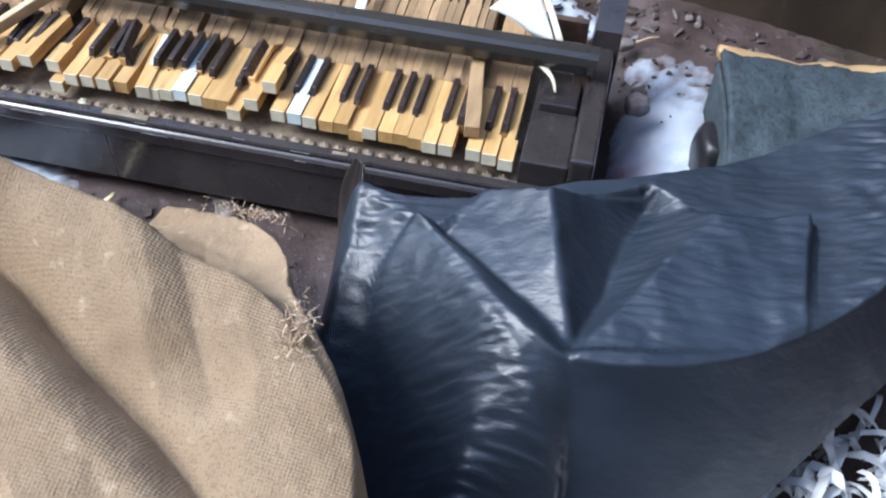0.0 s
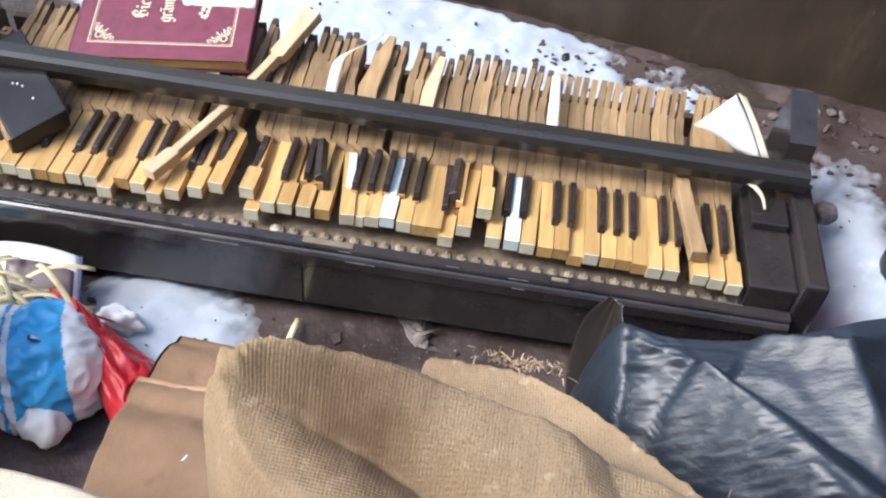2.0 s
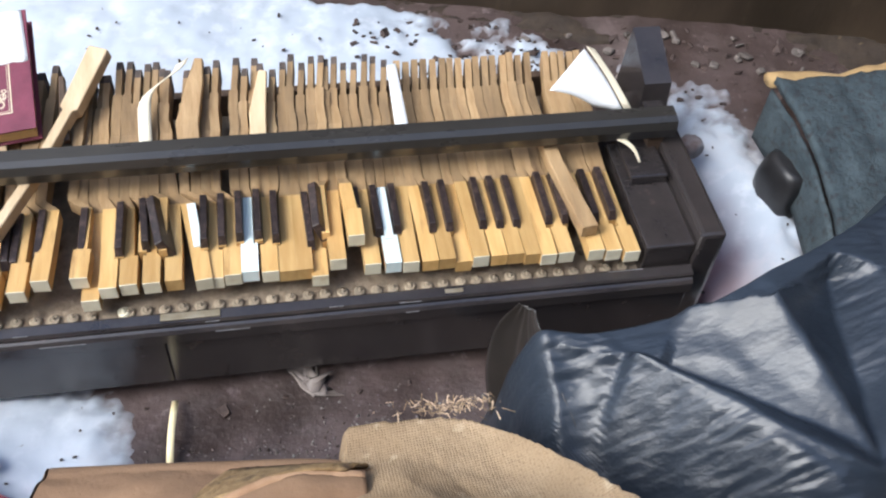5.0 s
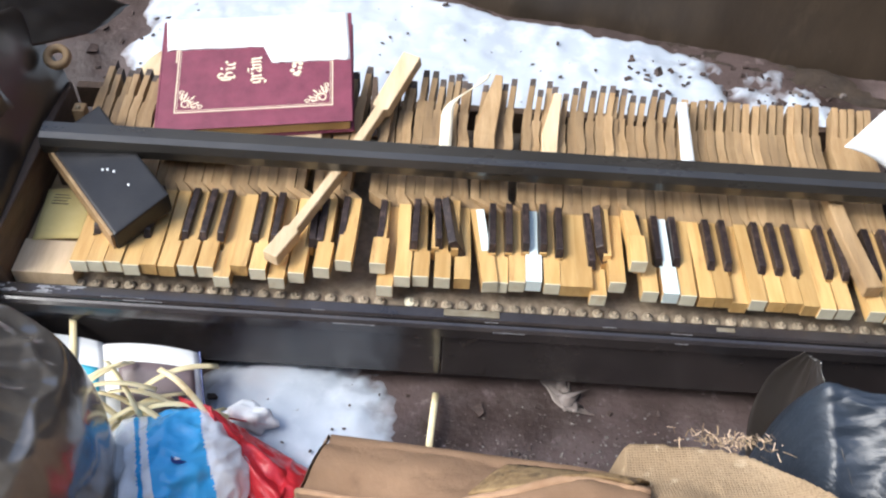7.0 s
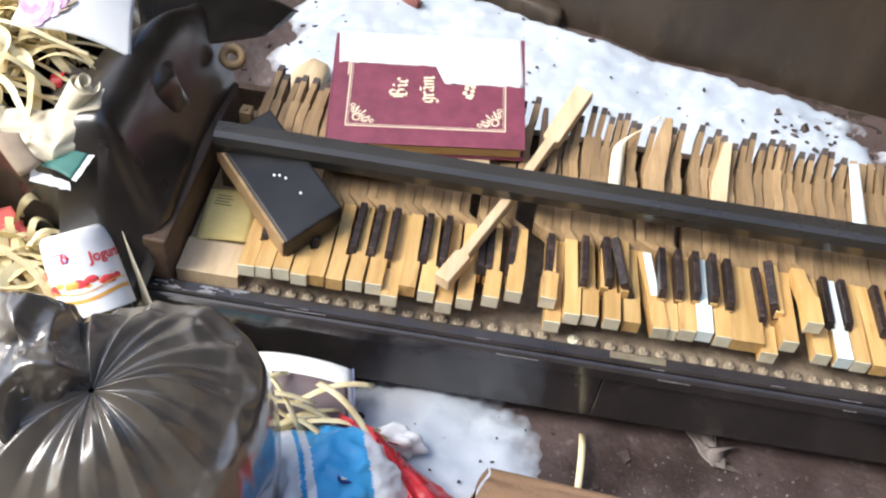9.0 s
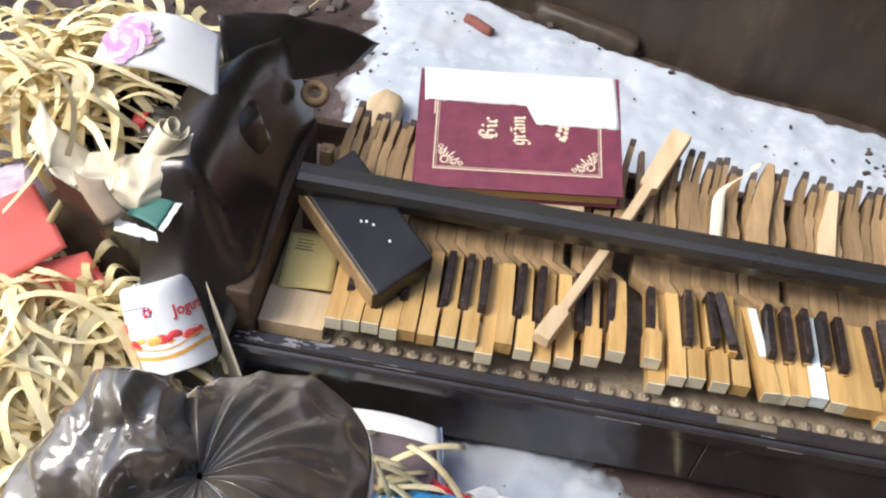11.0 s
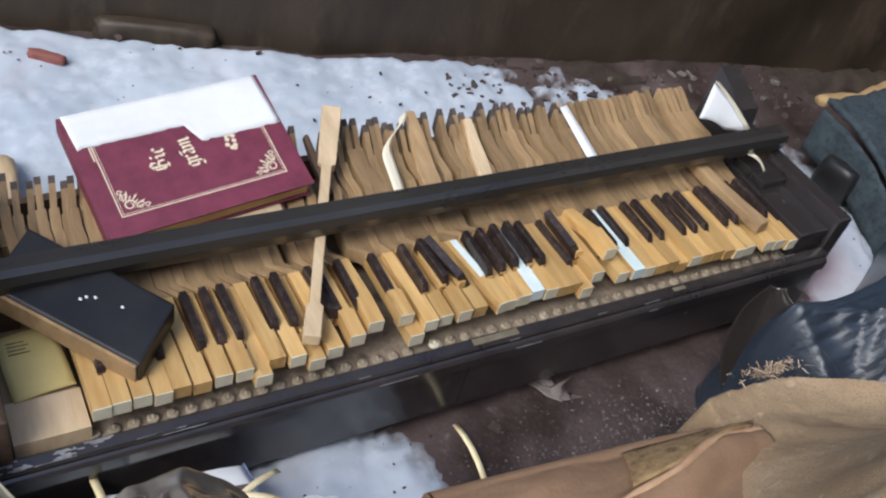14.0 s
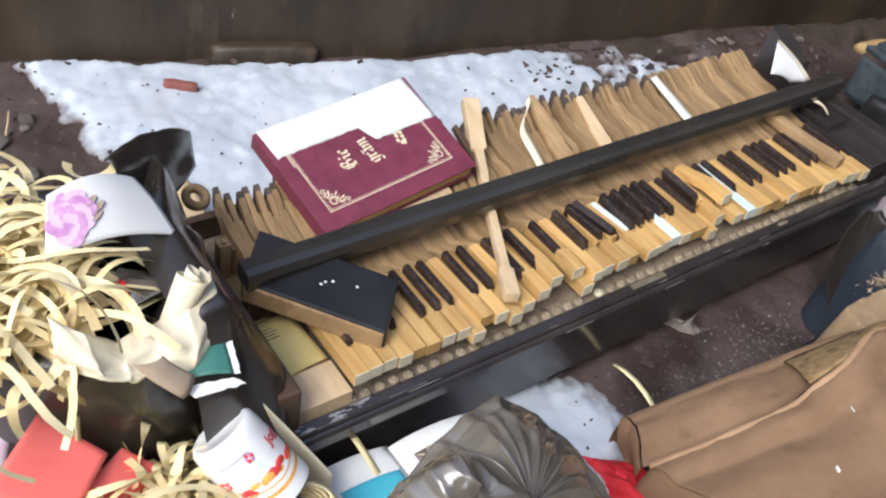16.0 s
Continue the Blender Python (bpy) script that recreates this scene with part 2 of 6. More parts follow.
def stained(m, name, colour):
    """Mixes a stain into a surface where the mesh's own stain map lies."""
    n, l = m.node_tree.nodes, m.node_tree.links
    b = n["Principled BSDF"]
    was = b.inputs["Base Color"].links[0].from_socket
    at = n.new("ShaderNodeAttribute")
    at.attribute_name = name
    x = n.new("ShaderNodeMix")
    x.data_type = "RGBA"
    x.inputs[7].default_value = (*colour, 1)
    l.new(at.outputs["Fac"], x.inputs[0]), l.new(was, x.inputs[6]), l.new(x.outputs[2], b.inputs["Base Color"])


melt_edge(SNOW, (0.1, 0.07, 0.064))
stained(SNOW, "rust", (0.2, 0.075, 0.085))
LIP = material("pale_suede_lip", (0.3, 0.175, 0.095), (0.42, 0.27, 0.16), 24, 0.95, 0.5, 160)
FLEECE = material("dirty_fleece_edge", (0.17, 0.1, 0.04), (0.36, 0.245, 0.115), 60, 0.95, 0.8, 150, spots=[((0.07, 0.04, 0.02), 40, 0.52, 0.66)])
FROST = material("dusty_scuff", (0.13, 0.125, 0.125), (0.3, 0.3, 0.31), 60, 0.8, 0.3, 150)


# ---- mesh helpers ----
def link(name, bm, mat, parent=None, label="", smooth=False):
    me = bpy.data.meshes.new(name)
    if smooth:
        for f in bm.faces:
            f.smooth = True
    bm.to_mesh(me)
    bm.free()
    for one in mat if isinstance(mat, (list, tuple)) else (mat,):
        me.materials.append(one)
    ob = new(name, me)
    if parent:
        ob.parent = parent
    return tagged(ob, label)


def part(name, bm, mat, parent, label="", smooth=False):
    return link(name, bm, mat, parent, label, smooth)


def thing(name, label, category, at=(0, 0, 0), group="", kind=""):
    ob = new(name)
    ob.location = at
    ob.empty_display_size = 0.02
    return tagged(ob, label, category, group, kind)


def box(x0, x1, y0, y1, z0, z1, bevel=0.0, m=None, bm=None):
    bm = bm or bmesh.new()
    vs = [bm.verts.new((x, y, z)) for z in (z0, z1) for y in (y0, y1) for x in (x0, x1)]
    fs = [bm.faces.new([vs[i] for i in q]) for q in ((0, 2, 3, 1), (4, 5, 7, 6), (0, 1, 5, 4), (2, 6, 7, 3), (0, 4, 6, 2), (1, 3, 7, 5))]
    if bevel:
        es = {e for f in fs for e in f.edges}
        bmesh.ops.bevel(bm, geom=list(es), offset=bevel, segments=2, affect="EDGES", profile=0.6)
    if m is not None:
        bmesh.ops.transform(bm, matrix=m, verts=bm.verts)
    return bm


def sheet(nx, ny, fn, thick=0.0, bm=None):
    """A grid of nx by ny cells through fn(u, v); thick gives it a second side below."""
    bm = bm or bmesh.new()
    rows = [[bm.verts.new(fn(i / nx, j / ny)) for i in range(nx + 1)] for j in range(ny + 1)]
    fs = [bm.faces.new((rows[j][i], rows[j][i + 1], rows[j + 1][i + 1], rows[j + 1][i])) for j in range(ny) for i in range(nx)]
    if thick:
        bm.normal_update()
        bmesh.ops.solidify(bm, geom=fs, thickness=thick)
    return bm


def tube(points, r, seg=8, bm=None, squash=1.0):
    bm = bm or bmesh.new()
    rings = []
    pts = [Vector(p) for p in points]
    for i, p in enumerate(pts):
        way = (pts[min(i + 1, len(pts) - 1)] - pts[max(i - 1, 0)]).normalized()
        side = way.cross(Vector((0, 0, 1)))
        side = side.normalized() if side.length > 1e-4 else Vector((1, 0, 0))
        up = side.cross(way)
        rr = r[i] if isinstance(r, (list, tuple)) else r
        rings.append([bm.verts.new(p + rr * (math.cos(a) * side + squash * math.sin(a) * up)) for a in (2 * math.pi * k / seg for k in range(seg))])
    for a, b in zip(rings, rings[1:]):
        for k in range(seg):
            bm.faces.new((a[k], a[(k + 1) % seg], b[(k + 1) % seg], b[k]))
    bm.faces.new(rings[0][::-1]), bm.faces.new(rings[-1])
    return bm


def ribbon(points, width, bm, tilt=0.0, mat_index=0):
    """A flat band along points; it is a strip with its own width, twisted by tilt."""
    pts = [Vector(p) for p in points]
    prev = None
    for i, p in enumerate(pts):
        way = (pts[min(i + 1, len(pts) - 1)] - pts[max(i - 1, 0)]).normalized()
        side = way.cross(Vector((math.sin(tilt), 0.2, math.cos(tilt))))
        side = (side.normalized() if side.length > 1e-3 else Vector((1, 0, 0))) * width / 2
        now = (bm.verts.new(p - side), bm.verts.new(p + side))
        if prev:
            f = bm.faces.new((prev[0], prev[1], now[1], now[0]))
            f.smooth, f.material_index = True, mat_index
        prev = now


def nz(x, y, s, seed=0.0, octaves=3):
    return noise.fractal(Vector((x * s + seed, y * s - seed * 0.7, seed * 1.3)), 1.0, 2.0, octaves)


def ridged(x, y, s, seed=0.0):
    return 1 - abs(noise.noise(Vector((x * s + seed, y * s + seed, seed)))) * 2


def step(a, b, x):
    t = min(1.0, max(0.0, (x - a) / (b - a)))
    return t * t * (3 - 2 * t)


def blob(x, y, cx, cy, rx, ry):
    return math.exp(-((x - cx) / rx) ** 2 - ((y - cy) / ry) ** 2)


def curve_at(points, x):
    """A smooth curve through points, by their x."""
    n = len(points)
    k = max(0, min(n - 2, sum(1 for p in points if p[0] <= x) - 1))
    (x0, y0), (x1, y1) = points[k], points[k + 1]
    a, b = points[max(0, k - 1)], points[min(n - 1, k + 2)]
    m0, m1 = (y1 - a[1]) / (x1 - a[0]), (b[1] - y0) / (b[0] - x0)
    h = x1 - x0
    t = max(0.0, min(1.0, (x - x0) / h))
    return y0 * (2 * t ** 3 - 3 * t * t + 1) + h * m0 * (t ** 3 - 2 * t * t + t) + y1 * (3 * t * t - 2 * t ** 3) + h * m1 * (t ** 3 - t * t)


def glide(points, u):
    """A smooth line through points, even in their number."""
    n = len(points)
    k = min(n - 2, int(u * (n - 1)))
    t = u * (n - 1) - k
    a, b, c, d = [Vector(points[max(0, min(n - 1, k + j))]) for j in (-1, 0, 1, 2)]
    return 0.5 * (2 * b + (c - a) * t + (2 * a - 5 * b + 4 * c - d) * t * t + (3 * b - a - 3 * c + d) * t ** 3)


# ---- ground, snow, wall ----
def wall_line(x):
    return 0.80 - 0.34 * (x - 0.65) + 0.12 * max(0.0, x - 0.6)


def ground_z(x, y):
    far = step(0.15, 0.75, y)
    z = 0.018 + 0.1 * far + 0.1 * blob(x, y, 1.5, 0.2, 0.28, 0.35) * step(1.25, 1.42, x)
    near = 1 - step(1.5, 3.0, math.hypot(x - 0.5, y))
    return z + near * (0.007 * nz(x, y, 7, 1.0) + 0.003 * nz(x, y, 38, 4.0, 2)) + (1 - near) * 0.05 * nz(x, y, 0.4, 2.0)


def spread(lo, hi, a, b, fine, n_out):
    inner = list(np.arange(a, b, fine))
    left = [a - (a - lo) * (k / n_out) ** 3 for k in range(n_out, 0, -1)]
    right = [b + (hi - b) * (k / n_out) ** 3 for k in range(1, n_out + 1)]
    return left + inner + [b] + right


gx, gy = spread(-400, 400, -1.2, 2.2, 0.014, 14), spread(-400, 400, -1.0, 1.3, 0.014, 14)
bm = bmesh.new()
grid = [[bm.verts.new((x, y, ground_z(x, y))) for x in gx] for y in gy]
for j in range(len(gy) - 1):
    for i in range(len(gx) - 1):
        bm.faces.new((grid[j][i], grid[j][i + 1], grid[j + 1][i + 1], grid[j + 1][i]))
tagged(link("ground", bm, SOIL, smooth=True), "wet dark brown trampled soil with melting snow", "ground", kind="structure")


def snow_depth(x, y):
    gap = wall_line(x) - y
    back = step(0.3, 0.42, y) * step(0.0, 0.045 + 0.03 * nz(x, 0.3, 5, 8.0), gap) * step(-0.16, -0.06, x + 0.1 * nz(x, y, 5, 6.0)) * (1 - step(0.9, 1.05, x + 0.1 * nz(x, y, 6, 3.0)))
    thin = 0.85 * blob(x, y, 1.04, 0.57, 0.2, 0.13) + 0.5 * blob(x, y, 1.25, 0.55, 0.12, 0.08) - 0.35 * step(0.05, 0.45, nz(x, y, 26, 1.0))
    front = 1.5 * blob(x, y, 0.3, -0.08, 0.15, 0.09) + 0.7 * blob(x, y, 0.38, -0.16, 0.08, 0.06)
    side = (1.3 * blob(x, y, 1.41, 0.04, 0.11, 0.2) + 1.2 * blob(x, y, 1.42, 0.26, 0.1, 0.12) + 0.6 * blob(x, y, 1.4, 0.42, 0.12, 0.06)) * step(1.3, 1.34, x)
    m = max(back * 1.3, thin, front, side) + 0.34 * nz(x, y, 11, 5.0) * (1 if max(thin, side) > back else 0.5) + 0.2 * nz(x, y, 45, 7.0, 3)
    return m - 0.5


gx, gy = list(np.arange(-0.4, 1.75, 0.0085)), list(np.arange(-0.36, 1.2, 0.0085))
bm = bmesh.new()
grid = {}
for j, y in enumerate(gy):
    for i, x in enumerate(gx):
        d = snow_depth(x, y)
        if d > -0.2:
            grid[i, j] = bm.verts.new((x, y, ground_z(x, y) + max(-0.006, min(0.02, 0.03 * d)) + 0.0025 * nz(x, y, 9, 2.5)))
for (i, j) in list(grid):
    q = [grid.get(k) for k in ((i, j), (i + 1, j), (i + 1, j + 1), (i, j + 1))]
    if all(q):
        bm.faces.new(q)
depths = [snow_depth(v.co.x, v.co.y) for v in bm.verts]
rusts = [max(0.0, min(1.0, 0.9 * blob(v.co.x, v.co.y, 1.345, 0.13, 0.05, 0.12) * (0.7 + 0.8 * nz(v.co.x, v.co.y, 14, 3.0)) + 0.5 * blob(v.co.x, v.co.y, 1.36, 0.02, 0.05, 0.06))) for v in bm.verts]
snow = link("snow", bm, SNOW, smooth=True)
snow.data.attributes.new("rust", "FLOAT", "POINT").data.foreach_set("value", rusts)
snow.data.attributes.new("depth", "FLOAT", "POINT").data.foreach_set("value", depths)
tagged(snow, "patches of old melting snow on the soil", "snow", kind="stuff")

# The wall stands on its footing, with a dark crumbling edge along the ground.
turn = math.atan(-0.34)
wall_m = Matrix.Translation((0.65, 0.8, 0)) @ Matrix.Rotation(turn, 4, "Z")


def wall_face(u, v):
    x, z = -3.4 + 6.4 * u, 0.075 + 1.5 * v ** 1.6
    return wall_m @ Vector((x, 0.118 * max(0.0, x + 0.05) + 0.006 * nz(x, z, 5, 3.0) + 0.03 * (1 - step(0.0, 0.05, v)) * (0.5 + 0.7 * nz(x, 0, 9, 1.0)), z))


wall = link("wall_north", sheet(300, 60, wall_face, 0.22), WALL, smooth=True)
tagged(wall, "stained brown rendered wall with pale drips", "wall", kind="structure")


def footing(u, v):
    a = math.pi * v
    x = -1.2 + 3.4 * u
    r = 0.026 + 0.016 * nz(x, v, 9, 2.0) + 0.008 * step(0.2, 0.7, x)
    return wall_m @ Vector((x, 0.118 * max(0.0, x + 0.05) - 0.02 - r * math.cos(a) * 1.5, 0.086 + r * math.sin(a) + 0.008 * nz(x, v, 26, 5.0)))


tagged(link("footing", sheet(320, 10, footing), EARTH, smooth=True), "dark crumbling earth edge along the wall", "earth edge", kind="structure")


def rough_stone(name, size, m, mat, seed, label, category, group=""):
    bm = bmesh.new()
    bmesh.ops.create_icosphere(bm, subdivisions=3, radius=1)
    for v in bm.verts:
        p = v.co.copy()
        q = Vector((max(-0.75, min(0.75, p.x)), max(-0.75, min(0.75, p.y)), max(-0.75, min(0.75, p.z)))) / 0.75
        v.co = Vector((q.x * size[0], q.y * size[1], q.z * size[2])) * (1 + 0.14 * noise.noise(p * 2.2 + Vector((seed, 0, 0))))
    ob = link(name, bm, mat, smooth=True)
    ob.matrix_basis = m
    return tagged(ob, label, category, group)


rough_stone("stone_block", (0.11, 0.02, 0.03), pose(0.33, 0.9, 0.13, 0, 0, -19), WALL, 3.0, "flat dirty grey stone beside the wall foot", "stone")
rough_stone("brick_chip", (0.032, 0.009, 0.01), pose(0.12, 0.835, 0.145, 0, 4, -28), BRICK, 5.0, "small dark red brick chip on the snow", "brick chip")
rough_stone("snow_clump", (0.018, 0.016, 0.015), pose(1.353, 0.238, 0.172, 0, 0, 20), SNOW, 9.0, "small clump of packed snow", "snow clump")

rough_stone("wood_chunk", (0.03, 0.07, 0.022), pose(-0.016, 0.51, 0.128, 4, 0, -6), PALE, 7.0, "pale weathered wood chunk lying in the snow", "wood chunk")
rough_stone("rubber_lump", (0.022, 0.04, 0.05), pose(1.475, 0.15, 0.16, 0, 0, 12), JET, 11.0, "dark rubber lump beside the carpet", "rubber lump")

# Unseen wall added at the right to cut the sky light on that side.
bm = box(2.75, 2.95, -4.0, 1.2, -0.1, 3.4, 0.01)
tagged(link("wall_east", bm, WALL), "unseen plain brown wall added to block sky light", "wall", kind="structure")

# Unseen wall added behind the camera, so front faces reflect dark instead of sky.
bm = box(-4.0, 2.74, -3.6, -3.4, -0.1, 4.2, 0.01)
tagged(link("wall_south", bm, WALL), "unseen plain brown wall added to block sky light", "wall", kind="structure")

# Rubble between the piano's end and the wall.
rnd = random.Random(17)
stone = rough_stone("rubble_stone", (0.016, 0.012, 0.008), pose(1.32, 0.47, 0.125, 0, 0, 30), RUBBLE, 1.0, "small grey brown rubble stone by the wall", "stone", "rubble by the wall")
for k in range(34):
    x, y = rnd.uniform(1.14, 1.7), rnd.uniform(0.42, 0.68)
    y = min(y, wall_line(x) - 0.05)
    ob = copy_thing(stone, pose(x, y, ground_z(x, y) + 0.004, rnd.uniform(-20, 20), rnd.uniform(-20, 20), rnd.uniform(0, 360)))
    ob.scale = (rnd.uniform(0.2, 0.9), rnd.uniform(0.2, 0.8), rnd.uniform(0.2, 0.7))
for k in range(26):
    x, y = rnd.uniform(-0.6, -0.14), rnd.uniform(0.42, 1.0)
    ob = copy_thing(stone, pose(x, y, ground_z(x, y) + 0.004, rnd.uniform(-20, 20), rnd.uniform(-20, 20), rnd.uniform(0, 360)))
    ob.scale = (rnd.uniform(0.4, 1.5), rnd.uniform(0.4, 1.4), rnd.uniform(0.5, 1.2))
    ob["label"] = "small grey brown rubble stone on the soil"
for x, y, a, n in ((1.36, 0.5, 35, 0.05), (1.2, 0.47, -20, 0.04), (-0.2, 0.85, 70, 0.09), (0.62, -0.2, 15, 0.03)):
    d = Vector((math.cos(radians(a)), math.sin(radians(a)), 0)) * n
    p = Vector((x, y, ground_z(x, y) + 0.012))
    tagged(link("twig", tube([p - d / 2, p + Vector((0.003, 0.002, 0.003)), p + d / 2], [0.0022, 0.002, 0.0012], 6), PALE), "thin pale dry twig on the ground", "twig", "dry twigs")

# Bits of bark and litter frozen into the snow.
bm = bmesh.new()
rnd = random.Random(4)
for k in range(330):
    if k < 210:
        x, y = rnd.uniform(-0.1, 1.25), rnd.uniform(0.42, 0.92)
    elif k < 270:
        x, y = rnd.uniform(1.3, 1.6), rnd.uniform(-0.05, 0.5)
    else:
        x, y = rnd.uniform(0.15, 1.0), rnd.uniform(-0.3, -0.02)
    if y > wall_line(x) - 0.03:
        continue
    s = rnd.uniform(0.0006, 0.0022) * (rnd.uniform(1.5, 3.5) if rnd.random() < 0.12 else 1)
    if k < 270 and k % 2:
        continue
    z = ground_z(x, y) + max(0, min(0.022, 0.05 * snow_depth(x, y)))
    box(-s * 1.5, s * 1.5, -s, s, -s * 0.4, s * 0.6, m=None, bm=bm)
    fresh = bm.verts[-8:] if hasattr(bm.verts, "ensure_lookup_table") and bm.verts.ensure_lookup_table() is None else []
    mm = pose(x, y, z + 0.001, rnd.uniform(-20, 20), rnd.uniform(-20, 20), rnd.uniform(0, 180))
    for v in fresh:
        v.co = mm @ (v.co + Vector((rnd.uniform(-s, s), rnd.uniform(-s, s), 0)) * 0.5)
for k in range(420):
    x = rnd.uniform(0.82, 1.75) if k < 300 else rnd.uniform(-0.7, 0.0)
    y = rnd.uniform(0.38, 0.7) if k < 300 else rnd.uniform(0.5, 1.05)
    if y > wall_line(x) - 0.02 or (k < 300 and x < 1.0 and y < 0.5):
        continue
    s = rnd.uniform(0.0012, 0.0038) * (2.0 if rnd.random() < 0.1 else 1)
    box(-s * 1.6, s * 1.6, -s, s, -s * 0.4, s * 0.6, bm=bm)
    bm.verts.ensure_lookup_table()
    mm = pose(x, y, ground_z(x, y) + max(0, min(0.02, 0.03 * snow_depth(x, y))) + 0.001, rnd.uniform(-25, 25), rnd.uniform(-25, 25), rnd.uniform(0, 180))
    for v in bm.verts[-8:]:
        v.co = mm @ (v.co + Vector((rnd.uniform(-s, s), rnd.uniform(-s, s), rnd.uniform(-s, s) * 0.4)) * 0.7)
tagged(link("litter", bm, DEBRIS), "scattered bits of bark and dirt", "litter", kind="stuff")

verts, faces, tone = [], [], []
rnd = random.Random(77)
for k in range(1500):
    x, y = rnd.gauss(0.78, 0.16), rnd.gauss(-0.17, 0.06)
    if not (0.43 < x < 1.1 and -0.3 < y < -0.05) or snow_depth(x, y) > -0.1:
        continue
    s, a, z = rnd.uniform(0.0008, 0.0026) * (1.8 if rnd.random() < 0.06 else 1), rnd.uniform(0, 6.3), ground_z(x, y)
    n = len(verts)
    for j in range(4):
        r = s * rnd.uniform(0.7, 1.5)
        verts.append((x + r * math.cos(a + 1.57 * j), y + r * math.sin(a + 1.57 * j), z - 0.0005))
    verts.append((x + rnd.uniform(-s, s) * 0.4, y + rnd.uniform(-s, s) * 0.4, z + s * rnd.uniform(0.6, 1.3)))
    faces += [(n + j, n + (j + 1) % 4, n + 4) for j in range(4)]
    tone += [rnd.choice((0, 0, 0, 1, 2))] * 4
me = bpy.data.meshes.new("gravel")
me.from_pydata(verts, [], faces)
for mat in (RUBBLE, STONE, DEBRIS):
    me.materials.append(mat)
me.polygons.foreach_set("material_index", tone)
tagged(new("gravel", me), "fine grey and brown gravel trodden into the soil", "gravel", kind="stuff")


# ---- the piano keyboard ----
def world_of(ob):
    return (world_of(ob.parent) @ ob.matrix_parent_inverse if ob.parent else Matrix()) @ ob.matrix_basis


def piece(name, bm, mat, parent, label="", smooth=False, at=None):
    """A part built in world places under a thing or a part; at moves it."""
    ob = part(name, bm, mat, parent, label, smooth)
    ob.matrix_parent_inverse = world_of(parent).inverted()
    if at is not None:
        ob.matrix_basis = at
    return ob


P = 0.0236
piano = thing("piano_keyboard", "discarded upright piano keyboard in worn black case, keys broken", "piano", (0.6, 0.15, 0.03))
piece("key_bed", box(-0.08, 1.2, -0.008, 0.4, 0.035, 0.172, 0.002), FELT, piano, "dusty wooden key frame")
piece("bottom_board", box(-0.11, 1.298, 0.0, 0.402, 0.012, 0.034, 0.002), DARKWOOD, piano)


def slip_profile(points, x0, x1):
    bm = bmesh.new()
    a = [bm.verts.new((x0, y, z)) for y, z in points]
    b = [bm.verts.new((x1, y, z)) for y, z in points]
    n = len(points)
    for i in range(n):
        bm.faces.new((a[i], b[i], b[(i + 1) % n], a[(i + 1) % n]))
    bm.faces.new(a[::-1]), bm.faces.new(b)
    bmesh.ops.recalc_face_normals(bm, faces=bm.faces)
    return bm


piece("key_slip", slip_profile([(-0.009, 0.15), (-0.009, 0.186), (-0.012, 0.188), (-0.026, 0.187), (-0.0285, 0.184), (-0.0285, 0.179), (-0.032, 0.177), (-0.036, 0.173), (-0.036, 0.155), (-0.033, 0.15)], -0.112, 1.262), LACQUER, piano, "black lacquered strip with scuffed edge")
for x0, x1 in ((-0.112, 0.5265), (0.5275, 1.262)):
    piece("front_panel", box(x0, x1, -0.028, -0.012, 0.052, 0.1495, 0.002), LACQUER, piano)
piece("lock_plate", box(0.527, 0.604, -0.0235, -0.0125, 0.1872, 0.1895, 0.0008), BRASS, piano, "dull brass lock plate")
piece("scuffed_plate", box(0.905, 0.93, -0.022, -0.0155, 0.187, 0.1888, 0.0006), BRASS, piano)
# Pale lines on the slip's edges: scuffs, with the edge highlights put into the colour.
rnd = random.Random(31)
for k in range(15):
    x, n = rnd.uniform(-0.1, 1.2), rnd.uniform(0.008, 0.06)
    y, z = rnd.choice(((-0.0285, 0.1845), (-0.0363, 0.1725), (-0.0125, 0.1882), (-0.0262, 0.1872)))
    piece("worn_edge", box(x, min(1.26, x + n), y - 0.0004, y + 0.0004, z - 0.0004, z + 0.0004, 0.0002), FROST, piano)
for x0, x1, thick in ((-0.1, 0.03, 0.2),):
    bm = bmesh.new()
    for i in range(int((x1 - x0) / 0.002)):
        for j in range(7):
            x, y = x0 + 0.002 * i, -0.026 + 0.002 * j
            if nz(x * 0.5, y * 2, 60, 3.0) > thick - 0.25 * math.sin(math.pi * i * 0.002 / (x1 - x0)):
                bm.faces.new([bm.verts.new((x + a, y + b, 0.1884)) for a, b in ((0, 0), (0.002, 0), (0.002, 0.002), (0, 0.002))])
    tagged(piece("frost_scuff", bm, FROST, piano), "whitish frosty scuff on the lacquer", kind="stuff")
piece("cheek", box(-0.112, -0.079, -0.012, 0.34, 0.036, 0.262, 0.004), DARKWOOD, piano, "brown inner face of the case side")
piece("cheek", box(1.263, 1.3, -0.014, 0.29, 0.014, 0.25, 0.006), LACQUER, piano, "chipped black case arm")
piece("key_block", box(1.19, 1.262, -0.006, 0.205, 0.15, 0.226, 0.003), LACQUER, piano, "black key block")
piece("block_ridge", box(1.2, 1.258, 0.115, 0.2, 0.2262, 0.242, 0.003), LACQUER, piano)


def post_shape(u, v):
    a = 2 * math.pi * u
    sx, sy = 0.026 - 0.004 * v, 0.075 - 0.03 * v
    c, s = math.cos(a), math.sin(a)
    k = 1 / max(abs(c), abs(s))
    return (1.275 + 0.01 * v + sx * c * k, 0.3 + 0.02 * v + sy * s * k, 0.014 + (0.285 + 0.02 * s * k * v) * v)


